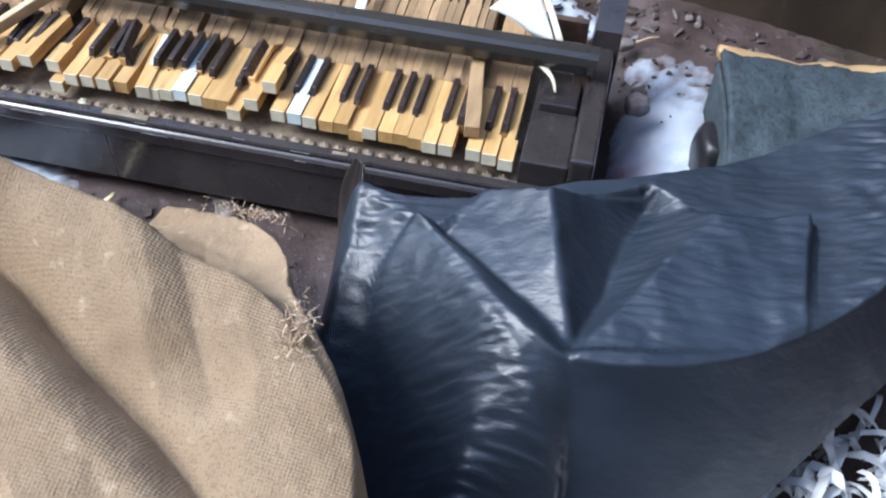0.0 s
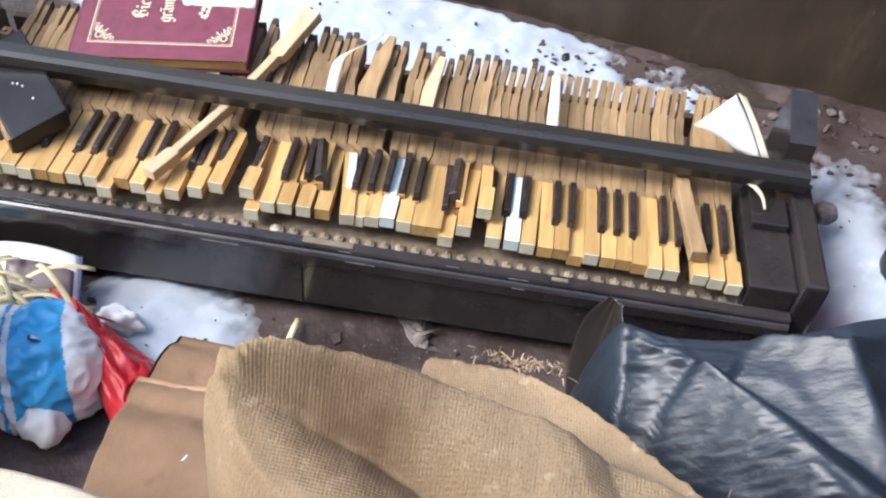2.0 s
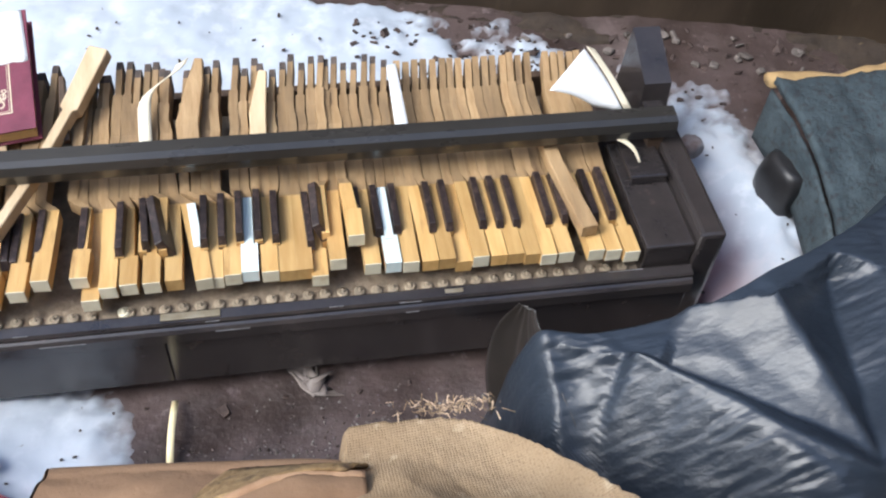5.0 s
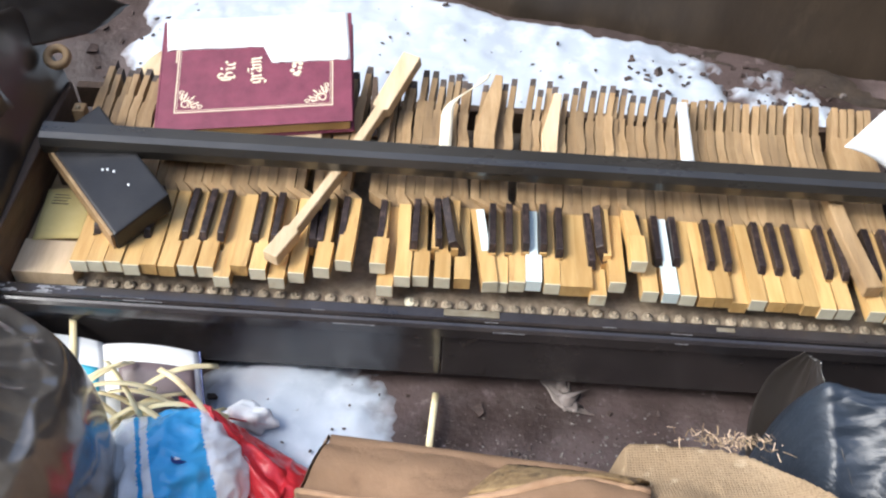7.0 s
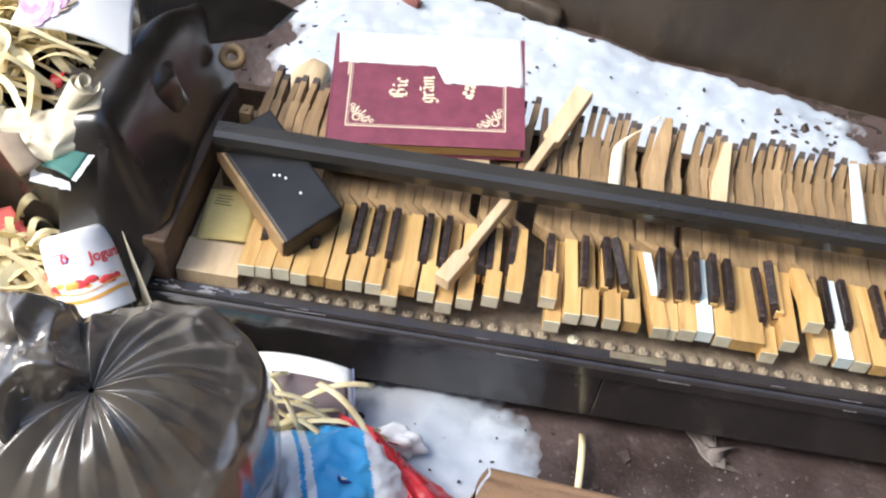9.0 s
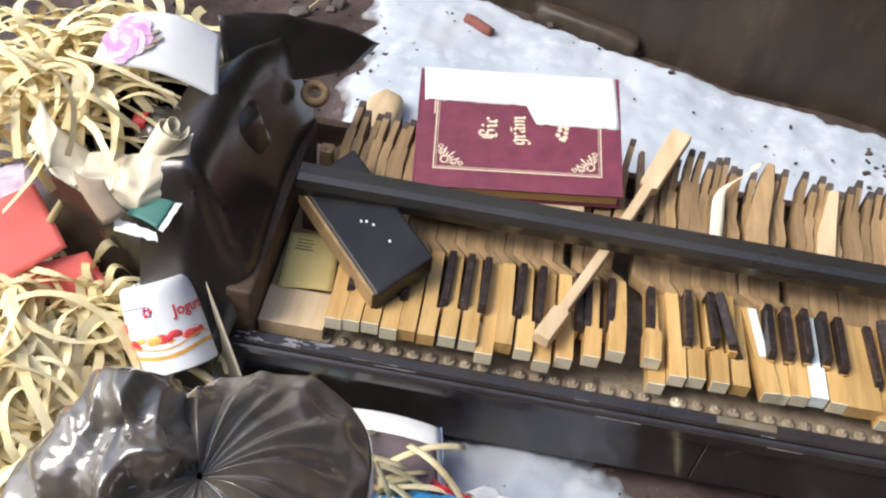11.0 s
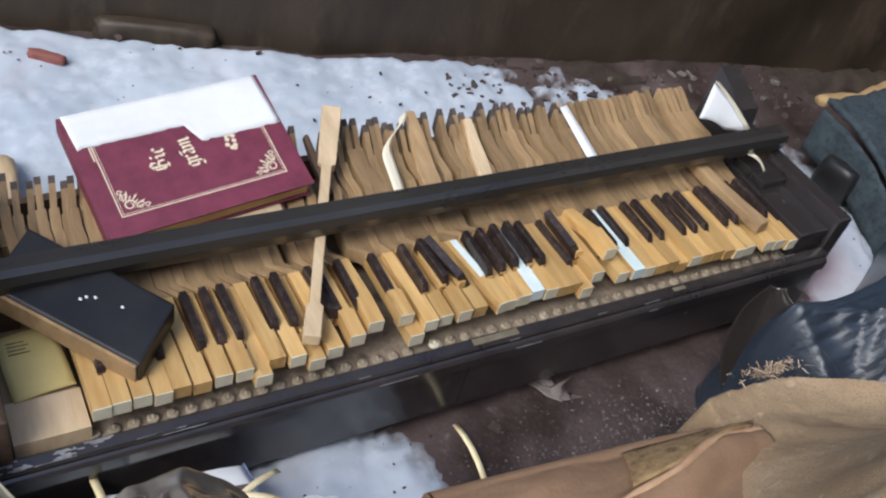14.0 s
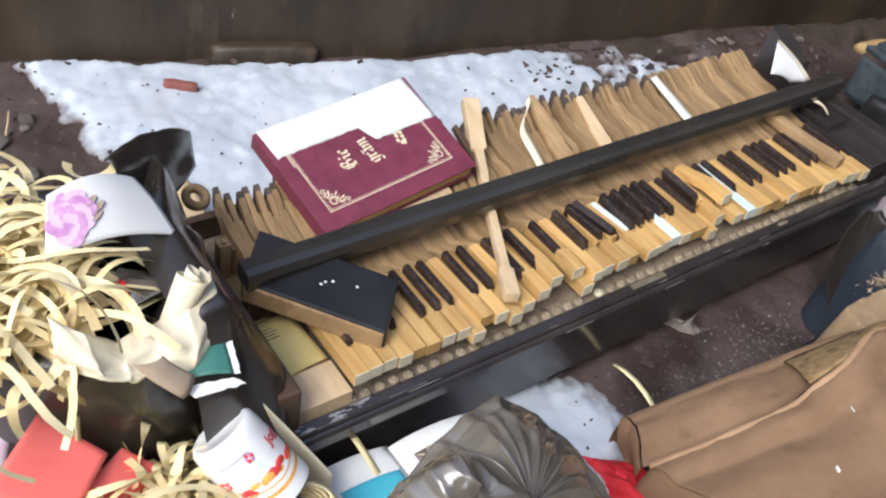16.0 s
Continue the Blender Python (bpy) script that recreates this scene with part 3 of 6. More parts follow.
bm = sheet(16, 6, post_shape)
bmesh.ops.remove_doubles(bm, verts=bm.verts, dist=1e-5)
bmesh.ops.holes_fill(bm, edges=[e for e in bm.edges if e.is_boundary])
piece("rear_post", bm, LACQUER, piano, "black case side behind the rail")
piece("back_board", box(-0.1, 1.25, 0.385, 0.4, 0.172, 0.215, 0.002), DARKWOOD, piano)
piece("seat_panel", box(-0.077, 0.009, 0.001, 0.062, 0.172, 0.198, 0.001), PALE, piano, "pale bare wood where a block is gone")
piece("seat_panel", box(-0.077, 0.006, 0.064, 0.3, 0.172, 0.194, 0.001), TAIL, piano)
piece("end_post", box(-0.06, -0.042, 0.27, 0.29, 0.172, 0.262, 0.002), TAIL, piano, "short wooden post with a screw")
bm = bmesh.new()
bmesh.ops.create_uvsphere(bm, u_segments=10, v_segments=6, radius=0.004, matrix=Matrix.Translation((-0.051, 0.277, 0.263)))
piece("screw", bm, BRASS, piano, "bright screw head", True)
piece("end_block", box(-0.04, 0.0, 0.275, 0.31, 0.195, 0.245, 0.002), TAIL, piano)

# The long black rail across the keys, with a step along its lower front edge.
rail = piece("fall_rail", slip_profile([(-0.017, -0.016), (-0.019, 0.002), (-0.014, 0.014), (-0.004, 0.0165), (0.016, 0.016), (0.018, 0.0), (0.015, -0.014), (0.0, -0.017)], -0.067, 1.277), RAIL, piano, "long worn black wooden rail")
rail.matrix_basis = pose(0, 0.183, 0.285, 6, 0, 0)
for x in (-0.05, 1.255):
    piece("rail_bracket", box(x - 0.012, x + 0.012, 0.176, 0.196, 0.194 if x < 0 else 0.225, 0.276, 0.001), DARKWOOD, piano)

# The left end of the keys has shifted to the right in its slots.
SHIFTED = [0.45, 1.47, 2.5, 3.48, 4.45, 5.55, 6.7, 7.8, 8.8, 9.75, 10.85, 12.0, 13.1, 14.7, 16.0, 18.0, 18.3, 19.3, 20.35, 21.6, 22.75, 23.7, 25.0, 26.0]
SLOT = [0, 1, 2, 3, 4, 5, 6, 7, 8, 9, 10, 11, 12, 14, 15, 17, 18, 19, 20, 21, 22, 23, 24, 25]
BARE = {4, 5, 9, 22, 29, 30, 37, 38, 39, 41, 42, 43}
MINTS = {27, 35}
RISE = {7: 0.003, 8: -0.006, 11: -0.007, 14: 0.005, 15: 0.012, 17: 0.012, 18: -0.012, 24: -0.003, 25: 0.002, 31: -0.008, 32: 0.006, 33: 0.03, 39: -0.008, 49: -0.003, 21: 0.004, 9: 0.003}
FORWARD = {8: -0.008, 11: -0.007, 17: 0.012, 18: -0.008, 31: -0.006, 39: 0.002, 33: 0.026, 32: 0.008, 14: 0.004, 15: 0.012, 9: 0.004, 49: -0.004, 20: 0.003, 23: -0.004}
# the row of key fronts is bowed back in its middle
BOW = [(0, 0.003), (8, 0.005), (16, 0.009), (24, 0.013), (30, 0.013), (37, 0.008), (44, 0.001), (50, -0.004)]
SEMI = (0, 2, 3, 5, 7, 8, 10)
HAS = (True, False, True, True, False, True, True)
rnd = random.Random(11)


def tail_x(semi):
    return 0.012 + semi * 0.01378


def sections(rows, mats):
    """A solid from rectangular sections (y, x0, x1, z0, z1); mats gives each stretch its material."""
    bm = bmesh.new()
    rings = [[bm.verts.new(c) for c in ((x0, y, z0), (x1, y, z0), (x1, y, z1), (x0, y, z1))] for y, x0, x1, z0, z1 in rows]
    bm.faces.new(rings[0])
    for a, b, m in zip(rings, rings[1:], mats):
        for k in range(4):
            f = bm.faces.new((a[k], b[k], b[(k + 1) % 4], a[(k + 1) % 4]))
            f.material_index = m
    f = bm.faces.new(rings[-1][::-1])
    f.material_index = mats[-1]
    bmesh.ops.recalc_face_normals(bm, faces=bm.faces)
    return bm


def tail_rows(semi, start_z):
    """The rear half of a key: it climbs to a tip that is a narrow peg in the middle of the row, and blunt at its right end."""
    cx = tail_x(semi) + rnd.uniform(-0.001, 0.001)
    orderly = cx > 0.875
    up = rnd.uniform(-0.002, 0.002) if orderly else rnd.uniform(-0.004, 0.012)
    back = rnd.uniform(-0.004, 0.004) if orderly else rnd.uniform(-0.014, 0.016)
    lean = 0 if orderly else rnd.uniform(-0.003, 0.003)
    h = 0.0066
    peg = 0.005 if orderly else 0.0045
    z = start_z
    tall = 0.35 if cx < 0.34 else (0.75 if orderly else 1.0)
    bend = 0.7 if orderly else rnd.uniform(0.8, 1.25)
    rows = []
    for y, dx, low, top, half in ((0.17, 0, -0.022, 0.001, h), (0.205, 0, -0.02, 0.007, h), (0.23, 0.001, -0.016, 0.014 + 0.011 * tall, h), (0.255, 0.0045, -0.012, 0.02 + 0.012 * tall, h),
                                  (0.285 + back, 0.003, -0.006, 0.026 + 0.007 * tall, h), (0.314 + back, 0.005, 0, 0.031 + 0.009 * tall, h), (0.3145 + back, 0.005, 0.01, 0.03 + 0.008 * tall, peg),
                                  (0.35 + back, 0.0095, 0.018 + 0.01 * tall, 0.041 + 0.016 * tall, peg), (0.363 + back, 0.011, 0.022 + 0.011 * tall, 0.043 + 0.018 * tall, peg)):
        k = step(0.17, 0.32, y)
        rows.append((y, cx + dx * bend + lean * k - half, cx + dx * bend + lean * k + half, z + low, z + top + up * k))
    return rows


Z = 0.225
slots = [(s, x) for s, x in zip(SLOT, SHIFTED)] + [(n, n + d) for n, d in ((27, 0.0), (28, 0.05), (29, 0.02), (30, 0.0), (31, -0.15), (32, -0.15), (33, 0.0), (34, -0.15), (35, -0.05), (36, 0.05))] + [(n, n + 0.12) for n in range(37, 46)] + [(47, 47.0), (48, 48.0), (49, 49.05)]
place = dict(slots)
for n, xp in slots:
    x0, w = xp * P, P - 0.0012
    lc = 0.0048 if HAS[(n - 1) % 7] and n else 0.0
    rc = 0.0048 if HAS[n % 7] else 0.0
    lift, fwd = RISE.get(n, 0.004 if n in MINTS else 0.0) + rnd.uniform(-0.0015, 0.0015), FORWARD.get(n, 0.0) + rnd.uniform(-0.0015, 0.0015) + curve_at(BOW, n)
    z1 = Z + lift
    skew = (tail_x(12 * (n // 7) + SEMI[n % 7]) - (x0 + w / 2))
    k = 0.3 * max(-0.01, min(0.01, skew))
    rows = [(fwd, x0, x0 + w, z1 - 0.021, z1), (0.048 + fwd, x0, x0 + w, z1 - 0.021, z1), (0.0484 + fwd, x0 + lc, x0 + w - rc, z1 - 0.021, z1),
            (0.15, x0 + lc + k, x0 + w - rc + k, Z + lift * 0.5 - 0.021, Z + lift * 0.5)] + tail_rows(12 * (n // 7) + SEMI[n % 7], Z + lift * 0.15)
    top = 3 if n in MINTS else 0
    mats = [top, top, top] + [1] * 8 + [1 if tail_x(12 * (n // 7) + SEMI[n % 7]) > 0.875 else 2]
    bm = sections(rows, mats)
    if n in MINTS:
        for f in bm.faces:
            f.normal_update()
            if f.normal.z < 0.7 and f.material_index == 3:
                f.material_index = 0
    turn = Matrix.Translation((x0 + w / 2, 0.15, Z)) @ Matrix.Rotation(radians({23: 7, 17: -2, 14: -1.5, 13: 1.2, 15: -2}.get(n, rnd.uniform(-0.5, 0.5))), 4, "Z") @ Matrix.Translation((-x0 - w / 2, -0.15, -Z))
    bmesh.ops.transform(bm, matrix=turn, verts=bm.verts)
    key = piece("white_key", bm, [WOOD, TAIL, TIP, MINT], piano, "key with its white top still on" if n in MINTS else "")
    if n == 23 or n in MINTS:
        bm = box(x0 + lc + (0.0055 if n == 23 else 0.0003), x0 + w - rc - 0.0003, 0.066 if n == 23 else 0.05, 0.147, z1 + 0.0002, z1 + 0.0014, 0.0004)
        bmesh.ops.transform(bm, matrix=turn, verts=bm.verts)
        piece("key_top", bm, MINT, key, "white top left on the narrow part")
    if n not in BARE:
        bm = box(x0 + 0.0002, x0 + w - 0.0002, fwd - 0.0016, fwd - 0.0002, z1 - 0.0205, z1 + 0.0006, 0.0004)
        bmesh.ops.transform(bm, matrix=turn, verts=bm.verts)
        piece("key_front", bm, MINT if n in MINTS else IVORY, key, "ivory coloured front plate")

for semi in (-3, -2, -1):
    rows = tail_rows(semi, Z - 0.004)[2:]
    piece("key_tail", sections(rows, [1] * 5 + [2]), [WOOD, TAIL, TIP], piano)
GONE = {11, 15, 16, 46}
TWIST = {21: 9, 20: 4, 30: 2, 12: 3}
for n in range(0, 49):
    if not HAS[n % 7] or n in GONE:
        continue
    right = place.get(n + 1, place.get(n, n) + 1)
    cx = right * P - 0.0006
    semi = 12 * (n // 7) + SEMI[n % 7] + 1
    lift = rnd.uniform(-0.0015, 0.001) + {30: -0.004, 31: 0.016, 19: 0.006, 20: 0.01, 21: 0.016, 23: 0.005, 24: 0.006, 22: 0.014, 26: 0.008, 27: 0.01, 28: 0.004, 13: -0.004}.get(n, 0)
    fore = {30: -0.012, 31: 0.0, 21: -0.006}.get(n, rnd.uniform(-0.002, 0.002)) + 0.6 * curve_at(BOW, n)
    rows = [(0.053 + fore, cx - 0.0052, cx + 0.0052, Z - 0.02, Z - 0.002 + lift), (0.15, cx - 0.0052, cx + 0.0052, Z - 0.02, Z - 0.001 + lift)] + tail_rows(semi, Z + lift * 0.2)
    bm = sections(rows, [0] + [1] * 8 + [1 if tail_x(semi) > 0.875 else 2])
    key = piece("black_key", bm, [WOOD, TAIL, TIP], piano)
    a, b = 0.0058, 0.0048
    z0, z1 = min(Z - 0.0015, Z - 0.0015 + lift), Z + 0.0125 + lift
    bm = bmesh.new()
    low = [bm.verts.new(c) for c in ((cx - a, 0.052 + fore, z0), (cx + a, 0.052 + fore, z0), (cx + a, 0.147, z0), (cx - a, 0.147, z0))]
    high = [bm.verts.new(c) for c in ((cx - b, 0.06 + fore, z1 - 0.001), (cx + b, 0.06 + fore, z1 - 0.001), (cx + b, 0.147, z1), (cx - b, 0.147, z1))]
    for q in range(4):
        bm.faces.new((low[q], low[(q + 1) % 4], high[(q + 1) % 4], high[q]))
    bm.faces.new(high), bm.faces.new(low[::-1])
    bmesh.ops.bevel(bm, geom=list(bm.edges), offset=0.0008, segments=1, affect="EDGES")
    if n in (21, 31):
        bmesh.ops.transform(bm, matrix=Matrix.Translation((cx - (0.004 if n == 21 else 0), 0.1, Z)) @ Matrix.Rotation(radians(-28), 4, "Y") @ Matrix.Diagonal((1.25, 1, 1, 1)) @ Matrix.Translation((-cx, -0.1, -Z)), verts=bm.verts)
    if n in TWIST:
        bmesh.ops.transform(bm, matrix=Matrix.Translation((cx, 0.14, Z)) @ Matrix.Rotation(radians(TWIST[n]), 4, "Z") @ Matrix.Translation((-cx, -0.14, -Z)), verts=bm.verts)
    piece("key_cap", bm, EBONY, key, "matt black key cap")

# Felt washers and pins along the front of the key frame.
bm0 = bmesh.new()
r1, r0 = 0.0078, 0.0022
rings = [[bm0.verts.new((r * math.cos(a), r * math.sin(a), z)) for a in (2 * math.pi * k / 14 for k in range(14))] for r, z in ((r1, 0), (r1, 0.004), (r0 * 1.6, 0.0046), (r0, 0.003), (r0, 0.009), (0.0006, 0.0096))]
for a, b in zip(rings, rings[1:]):
    for k in range(14):
        bm0.faces.new((a[k], a[(k + 1) % 14], b[(k + 1) % 14], b[k])).smooth = True
washer = piece("washer", bm0, WASHER, piano, at=pose(0.5 * P, 0.006, 0.172))
for n in range(1, 50):
    ob = washer.copy()
    scene.collection.objects.link(ob)
    ob.matrix_basis = pose((n + 0.5) * P + rnd.uniform(-0.001, 0.001), 0.006 + rnd.uniform(-0.001, 0.001), 0.1722, rnd.uniform(-4, 4), rnd.uniform(-4, 4), rnd.uniform(0, 90))
    if n == 19:
        ob.matrix_basis = pose(0.478, 0.006, 0.174)
        ob.data = washer.data.copy()
        ob.data.materials[0] = IVORY


# ---- loose keys and slips lying on the keyboard ----
def loose_key(name, label, pts, widths, high, mats=None):
    """A detached key along pts, with a width for each point."""
    bm = bmesh.new()
    rings = []
    v = [Vector(p) for p in pts]
    for i, p in enumerate(v):
        way = (v[min(i + 1, len(v) - 1)] - v[max(i - 1, 0)]).normalized()
        side = way.cross(Vector((0, 0, 1))).normalized() * widths[i] / 2
        up = side.cross(way).normalized() * high / 2
        rings.append([bm.verts.new(p + a * side + b * up) for a, b in ((-1, -1), (1, -1), (1, 1), (-1, 1))])
    bm.faces.new(rings[0])
    for a, b in zip(rings, rings[1:]):
        for k in range(4):
            bm.faces.new((a[k], b[k], b[(k + 1) % 4], a[(k + 1) % 4]))
    bm.faces.new(rings[-1][::-1])
    bmesh.ops.recalc_face_normals(bm, faces=bm.faces)
    bmesh.ops.bevel(bm, geom=list(bm.edges), offset=0.0012, segments=1, affect="EDGES")
    return tagged(link(name, bm, mats or PALE), label, "piano key", "loose piano keys")


loose_key("loose_key", "detached pale wooden key lying across the keyboard", [(0.286, 0.014, 0.242), (0.309, 0.062, 0.244), (0.3105, 0.0655, 0.244), (0.366, 0.185, 0.258), (0.412, 0.285, 0.284), (0.4135, 0.2885, 0.285), (0.455, 0.379, 0.318)], [0.023, 0.023, 0.014, 0.014, 0.015, 0.027, 0.03], 0.02)
loose_key("loose_key", "detached weathered key lying on the top keys", [(1.112, 0.022, 0.24), (1.105, 0.075, 0.239), (1.094, 0.15, 0.243), (1.085, 0.225, 0.252)], [0.024, 0.024, 0.022, 0.019], 0.021, TAIL)
loose_key("loose_key", "broken dark key tail standing loose behind the rail", [(0.405, 0.25, 0.262), (0.402, 0.3, 0.282), (0.4, 0.345, 0.3)], [0.012, 0.011, 0.007], 0.014, DARKWOOD)
loose_key("loose_key", "wide pale key tail with a pin hole", [(0.575, 0.2, 0.25), (0.572, 0.26, 0.27), (0.585, 0.33, 0.286), (0.592, 0.372, 0.297)], [0.03, 0.032, 0.024, 0.012], 0.012, TAIL)
loose_key("loose_key", "pale split key tail lying over its neighbours", [(0.67, 0.2, 0.25), (0.672, 0.27, 0.274), (0.684, 0.34, 0.294)], [0.022, 0.024, 0.012], 0.01, PALE)
# a bent pale shaving and a white slip between the tails
bm = sheet(3, 14, lambda u, v: (0.505 + 0.018 * u + 0.055 * step(0.45, 1, v) ** 1.5, 0.215 + 0.135 * v + 0.012 * u, 0.262 + 0.05 * v - 0.02 * (v - 0.5) ** 2 + 0.004 * u), 0.0012)
tagged(link("wood_shaving", bm, CREAM, smooth=True), "bent pale strip of veneer on the key tails", "veneer strip")
bm = sheet(2, 8, lambda u, v: (0.868 + 0.02 * u * (1 - 0.3 * v), 0.205 + 0.13 * v, 0.262 + 0.034 * v + 0.004 * u), 0.0008)
tagged(link("paper_slip", bm, PAPER, smooth=True), "narrow white paper slip between the key tails", "paper")

# folded sheet stuck behind the rail
fold = thing("folded_paper", "folded cream paper sheet stuck behind the rail", "paper", (1.15, 0.2, 0.25))
fa, fb, fc = Vector((1.093, 0.228, 0.32)), Vector((1.152, 0.276, 0.354)), Vector((1.205, 0.206, 0.29))
fd = Vector((1.166, 0.222, 0.288))
piece("front_leaf", sheet(8, 8, lambda u, v: (fa.lerp(fb, u)).lerp(fd.lerp(fc, u), v) + Vector((0, 0, 0.006 * math.sin(math.pi * v))), 0.0008), PAPER, fold, "", True)
piece("back_leaf", sheet(6, 8, lambda u, v: (fb + Vector((0.004 + 0.014 * u, 0.004, 0.001 - 0.006 * u))).lerp(fc + Vector((0.002 + 0.012 * u, 0.004, 0)), v) + Vector((0, 0, 0.004 * math.sin(math.pi * v))), 0.0008), CREAM, fold, "", True)
piece("lower_corner", sheet(4, 8, lambda u, v: Vector((1.186 + 0.016 * u * (1 - 0.75 * v), 0.17, 0.27)).lerp(Vector((1.218 + 0.004 * u, 0.143, 0.246)), v) + Vector((0.006 * math.sin(math.pi * v), -0.002, 0.003 * math.sin(math.pi * v))), 0.0008), CREAM, fold, "", True)

# the left key block, taken off and dropped on the keys: black top, raw wood side
tip, far_l, far_r = Vector((0.071, 0.03, 0)), Vector((-0.07, 0.19, 0)), Vector((0.137, 0.104, 0))
ex, ey = (far_l - tip), (far_r - tip)
ex.normalize(), ey.normalize()
# it lies tilted, with one corner down between the keys
m = Matrix(((ex.x, ey.x, 0, tip.x - 0.002), (ex.y, ey.y, 0, tip.y - 0.006), (0.085, 0.18, 1, -0.017), (0, 0, 0, 1)))
bm = box(0, 0.212, 0.004, 0.097, 0.238, 0.272, 0.004, m @ pose(0, 0, 0))
bmesh.ops.recalc_face_normals(bm, faces=bm.faces)
block = thing("loose_block", "black lacquered wooden block with a bare side, dropped on the keys", "wooden block", (0.03, 0.11, 0.24))
piece("block_body", bm, JET, block)
bm = box(0.004, 0.208, 0.0, 0.0045, 0.24, 0.2695, 0.001, m)
bmesh.ops.recalc_face_normals(bm, faces=bm.faces)
piece("bare_side", bm, TAIL, block, "bare wood side")
for u, v in ((0.1, 0.05), (0.09, 0.055), (0.055, 0.06), (0.105, 0.044)):
    bm = bmesh.new()
    bmesh.ops.create_uvsphere(bm, u_segments=8, v_segments=5, radius=0.0022, matrix=m @ Matrix.Translation((u, v, 0.2722)) @ Matrix.Diagonal((1.2, 0.9, 0.35, 1)))
    piece("paint_speck", bm, PAPER, block, "white paint speck", True)

# the yellow note on the bare seat, with faint lines of writing
note = thing("yellow_note", "yellowed paper note lying on the bare wood", "paper note", (-0.03, 0.1, 0.2))
piece("sheet", sheet(8, 8, lambda u, v: (-0.066 + 0.072 * u - 0.008 * v, 0.058 + 0.1 * v + 0.008 * u, 0.2 + 0.002 * math.sin(3 * u) + 0.002 * v), 0.0006), YELLOW, note, "", True)
for k in range(4):
    piece("line", box(-0.06, -0.035 - 0.004 * (k % 2), 0.128 + 0.006 * k, 0.1295 + 0.006 * k, 0.2034, 0.2038), DARKWOOD, note)
tagged(link("wood_offcut", box(0.085, 0.19, 0.2, 0.232, 0.24, 0.255, 0.002), PALE), "pale wooden offcut under the book", "wood offcut")

# ---- the book ----
bl, br, tl = Vector((0.086, 0.216, 0.279)), Vector((0.376, 0.243, 0.3)), Vector((0.066, 0.419, 0.332))
ex = (br - bl).normalized()
ez = ex.cross(tl - bl).normalized()
ey = ez.cross(ex)
W, D = 0.291, 0.207
bm_m = Matrix(((ex.x, ey.x, ez.x, bl.x), (ex.y, ey.y, ez.y, bl.y), (ex.z, ey.z, ez.z, bl.z), (0, 0, 0, 1)))
book = thing("book", "maroon clothbound book with gilt frame, torn white paper on its cover", "book", (0.22, 0.3, 0.26))


def on_book(name, bm, mat, label="", smooth=False):
    bmesh.ops.transform(bm, matrix=bm_m, verts=bm.verts)
    return piece(name, bm, mat, book, label, smooth)


on_book("front_cover", box(0, W, 0, D, -0.003, 0, 0.001), MAROON)
on_book("page_block", box(0.004, W - 0.006, 0.004, D - 0.004, -0.027, -0.0031, 0.001), PAGES, "yellowed page edges")
on_book("back_cover", box(0, W, 0, D, -0.0302, -0.0271, 0.001), MAROON)
on_book("spine", box(-0.0035, 0.0, 0, D, -0.0302, 0, 0.001), MAROON)
on_book("lining", box(0.05, W - 0.05, -0.012, 0.03, -0.034, -0.0304, 0.001), PALE)
for x0, x1, y0, y1 in ((0.024, 0.262, 0.03, 0.0318), (0.027, 0.259, 0.0338, 0.0344), (0.024, 0.0257, 0.03, 0.15), (0.0277, 0.0283, 0.034, 0.15), (0.2603, 0.262, 0.03, 0.12), (0.2577, 0.2583, 0.034, 0.12), (0.0205, 0.0225, 0.125, 0.15)):
    on_book("gilt_line", box(x0, x1, y0, y1, 0.00002, 0.0003), GOLD)


def ornament(cx, cy, sx):
    """A corner scroll: curls, leaves and a medallion."""
    bm = bmesh.new()
    for k, (r, ox, oy) in enumerate(((0.0085, 0.012, 0.011), (0.006, 0.025, 0.007), (0.006, 0.007, 0.024), (0.004, 0.034, 0.005), (0.004, 0.005, 0.033))):
        pts = [(cx + sx * (ox + r * (1 - 0.06 * t) * math.cos(t * 0.75)), cy + oy + r * (1 - 0.06 * t) * math.sin(t * 0.75), 0.0002) for t in range(0, 10)]
        for a, b in zip(pts, pts[1:]):
            d = Vector(b) - Vector(a)
            s = Vector((-d.y, d.x, 0)).normalized() * (0.0008 if k else 0.0011)
            f = bm.faces.new([bm.verts.new(Vector(a) - s), bm.verts.new(Vector(b) - s), bm.verts.new(Vector(b) + s), bm.verts.new(Vector(a) + s)])
    for t in range(7):
        a = radians(13 * t + 6)
        r0, r1 = 0.0125, 0.022 + 0.006 * ((t * 3) % 2)
        c = [(cx + sx * (0.004 + r * math.cos(a + d)), cy + 0.004 + r * math.sin(a + d), 0.0002) for r, d in ((r0, -0.03), (r1, -0.05), (r1 + 0.003, 0), (r1, 0.05), (r0, 0.03))]
        bm.faces.new([bm.verts.new(v) for v in c])
    bmesh.ops.recalc_face_normals(bm, faces=bm.faces)
    return bm


on_book("corner_scroll", ornament(0.0285, 0.0345, 1), GOLD)
on_book("corner_scroll", ornament(0.2575, 0.0345, -1), GOLD)


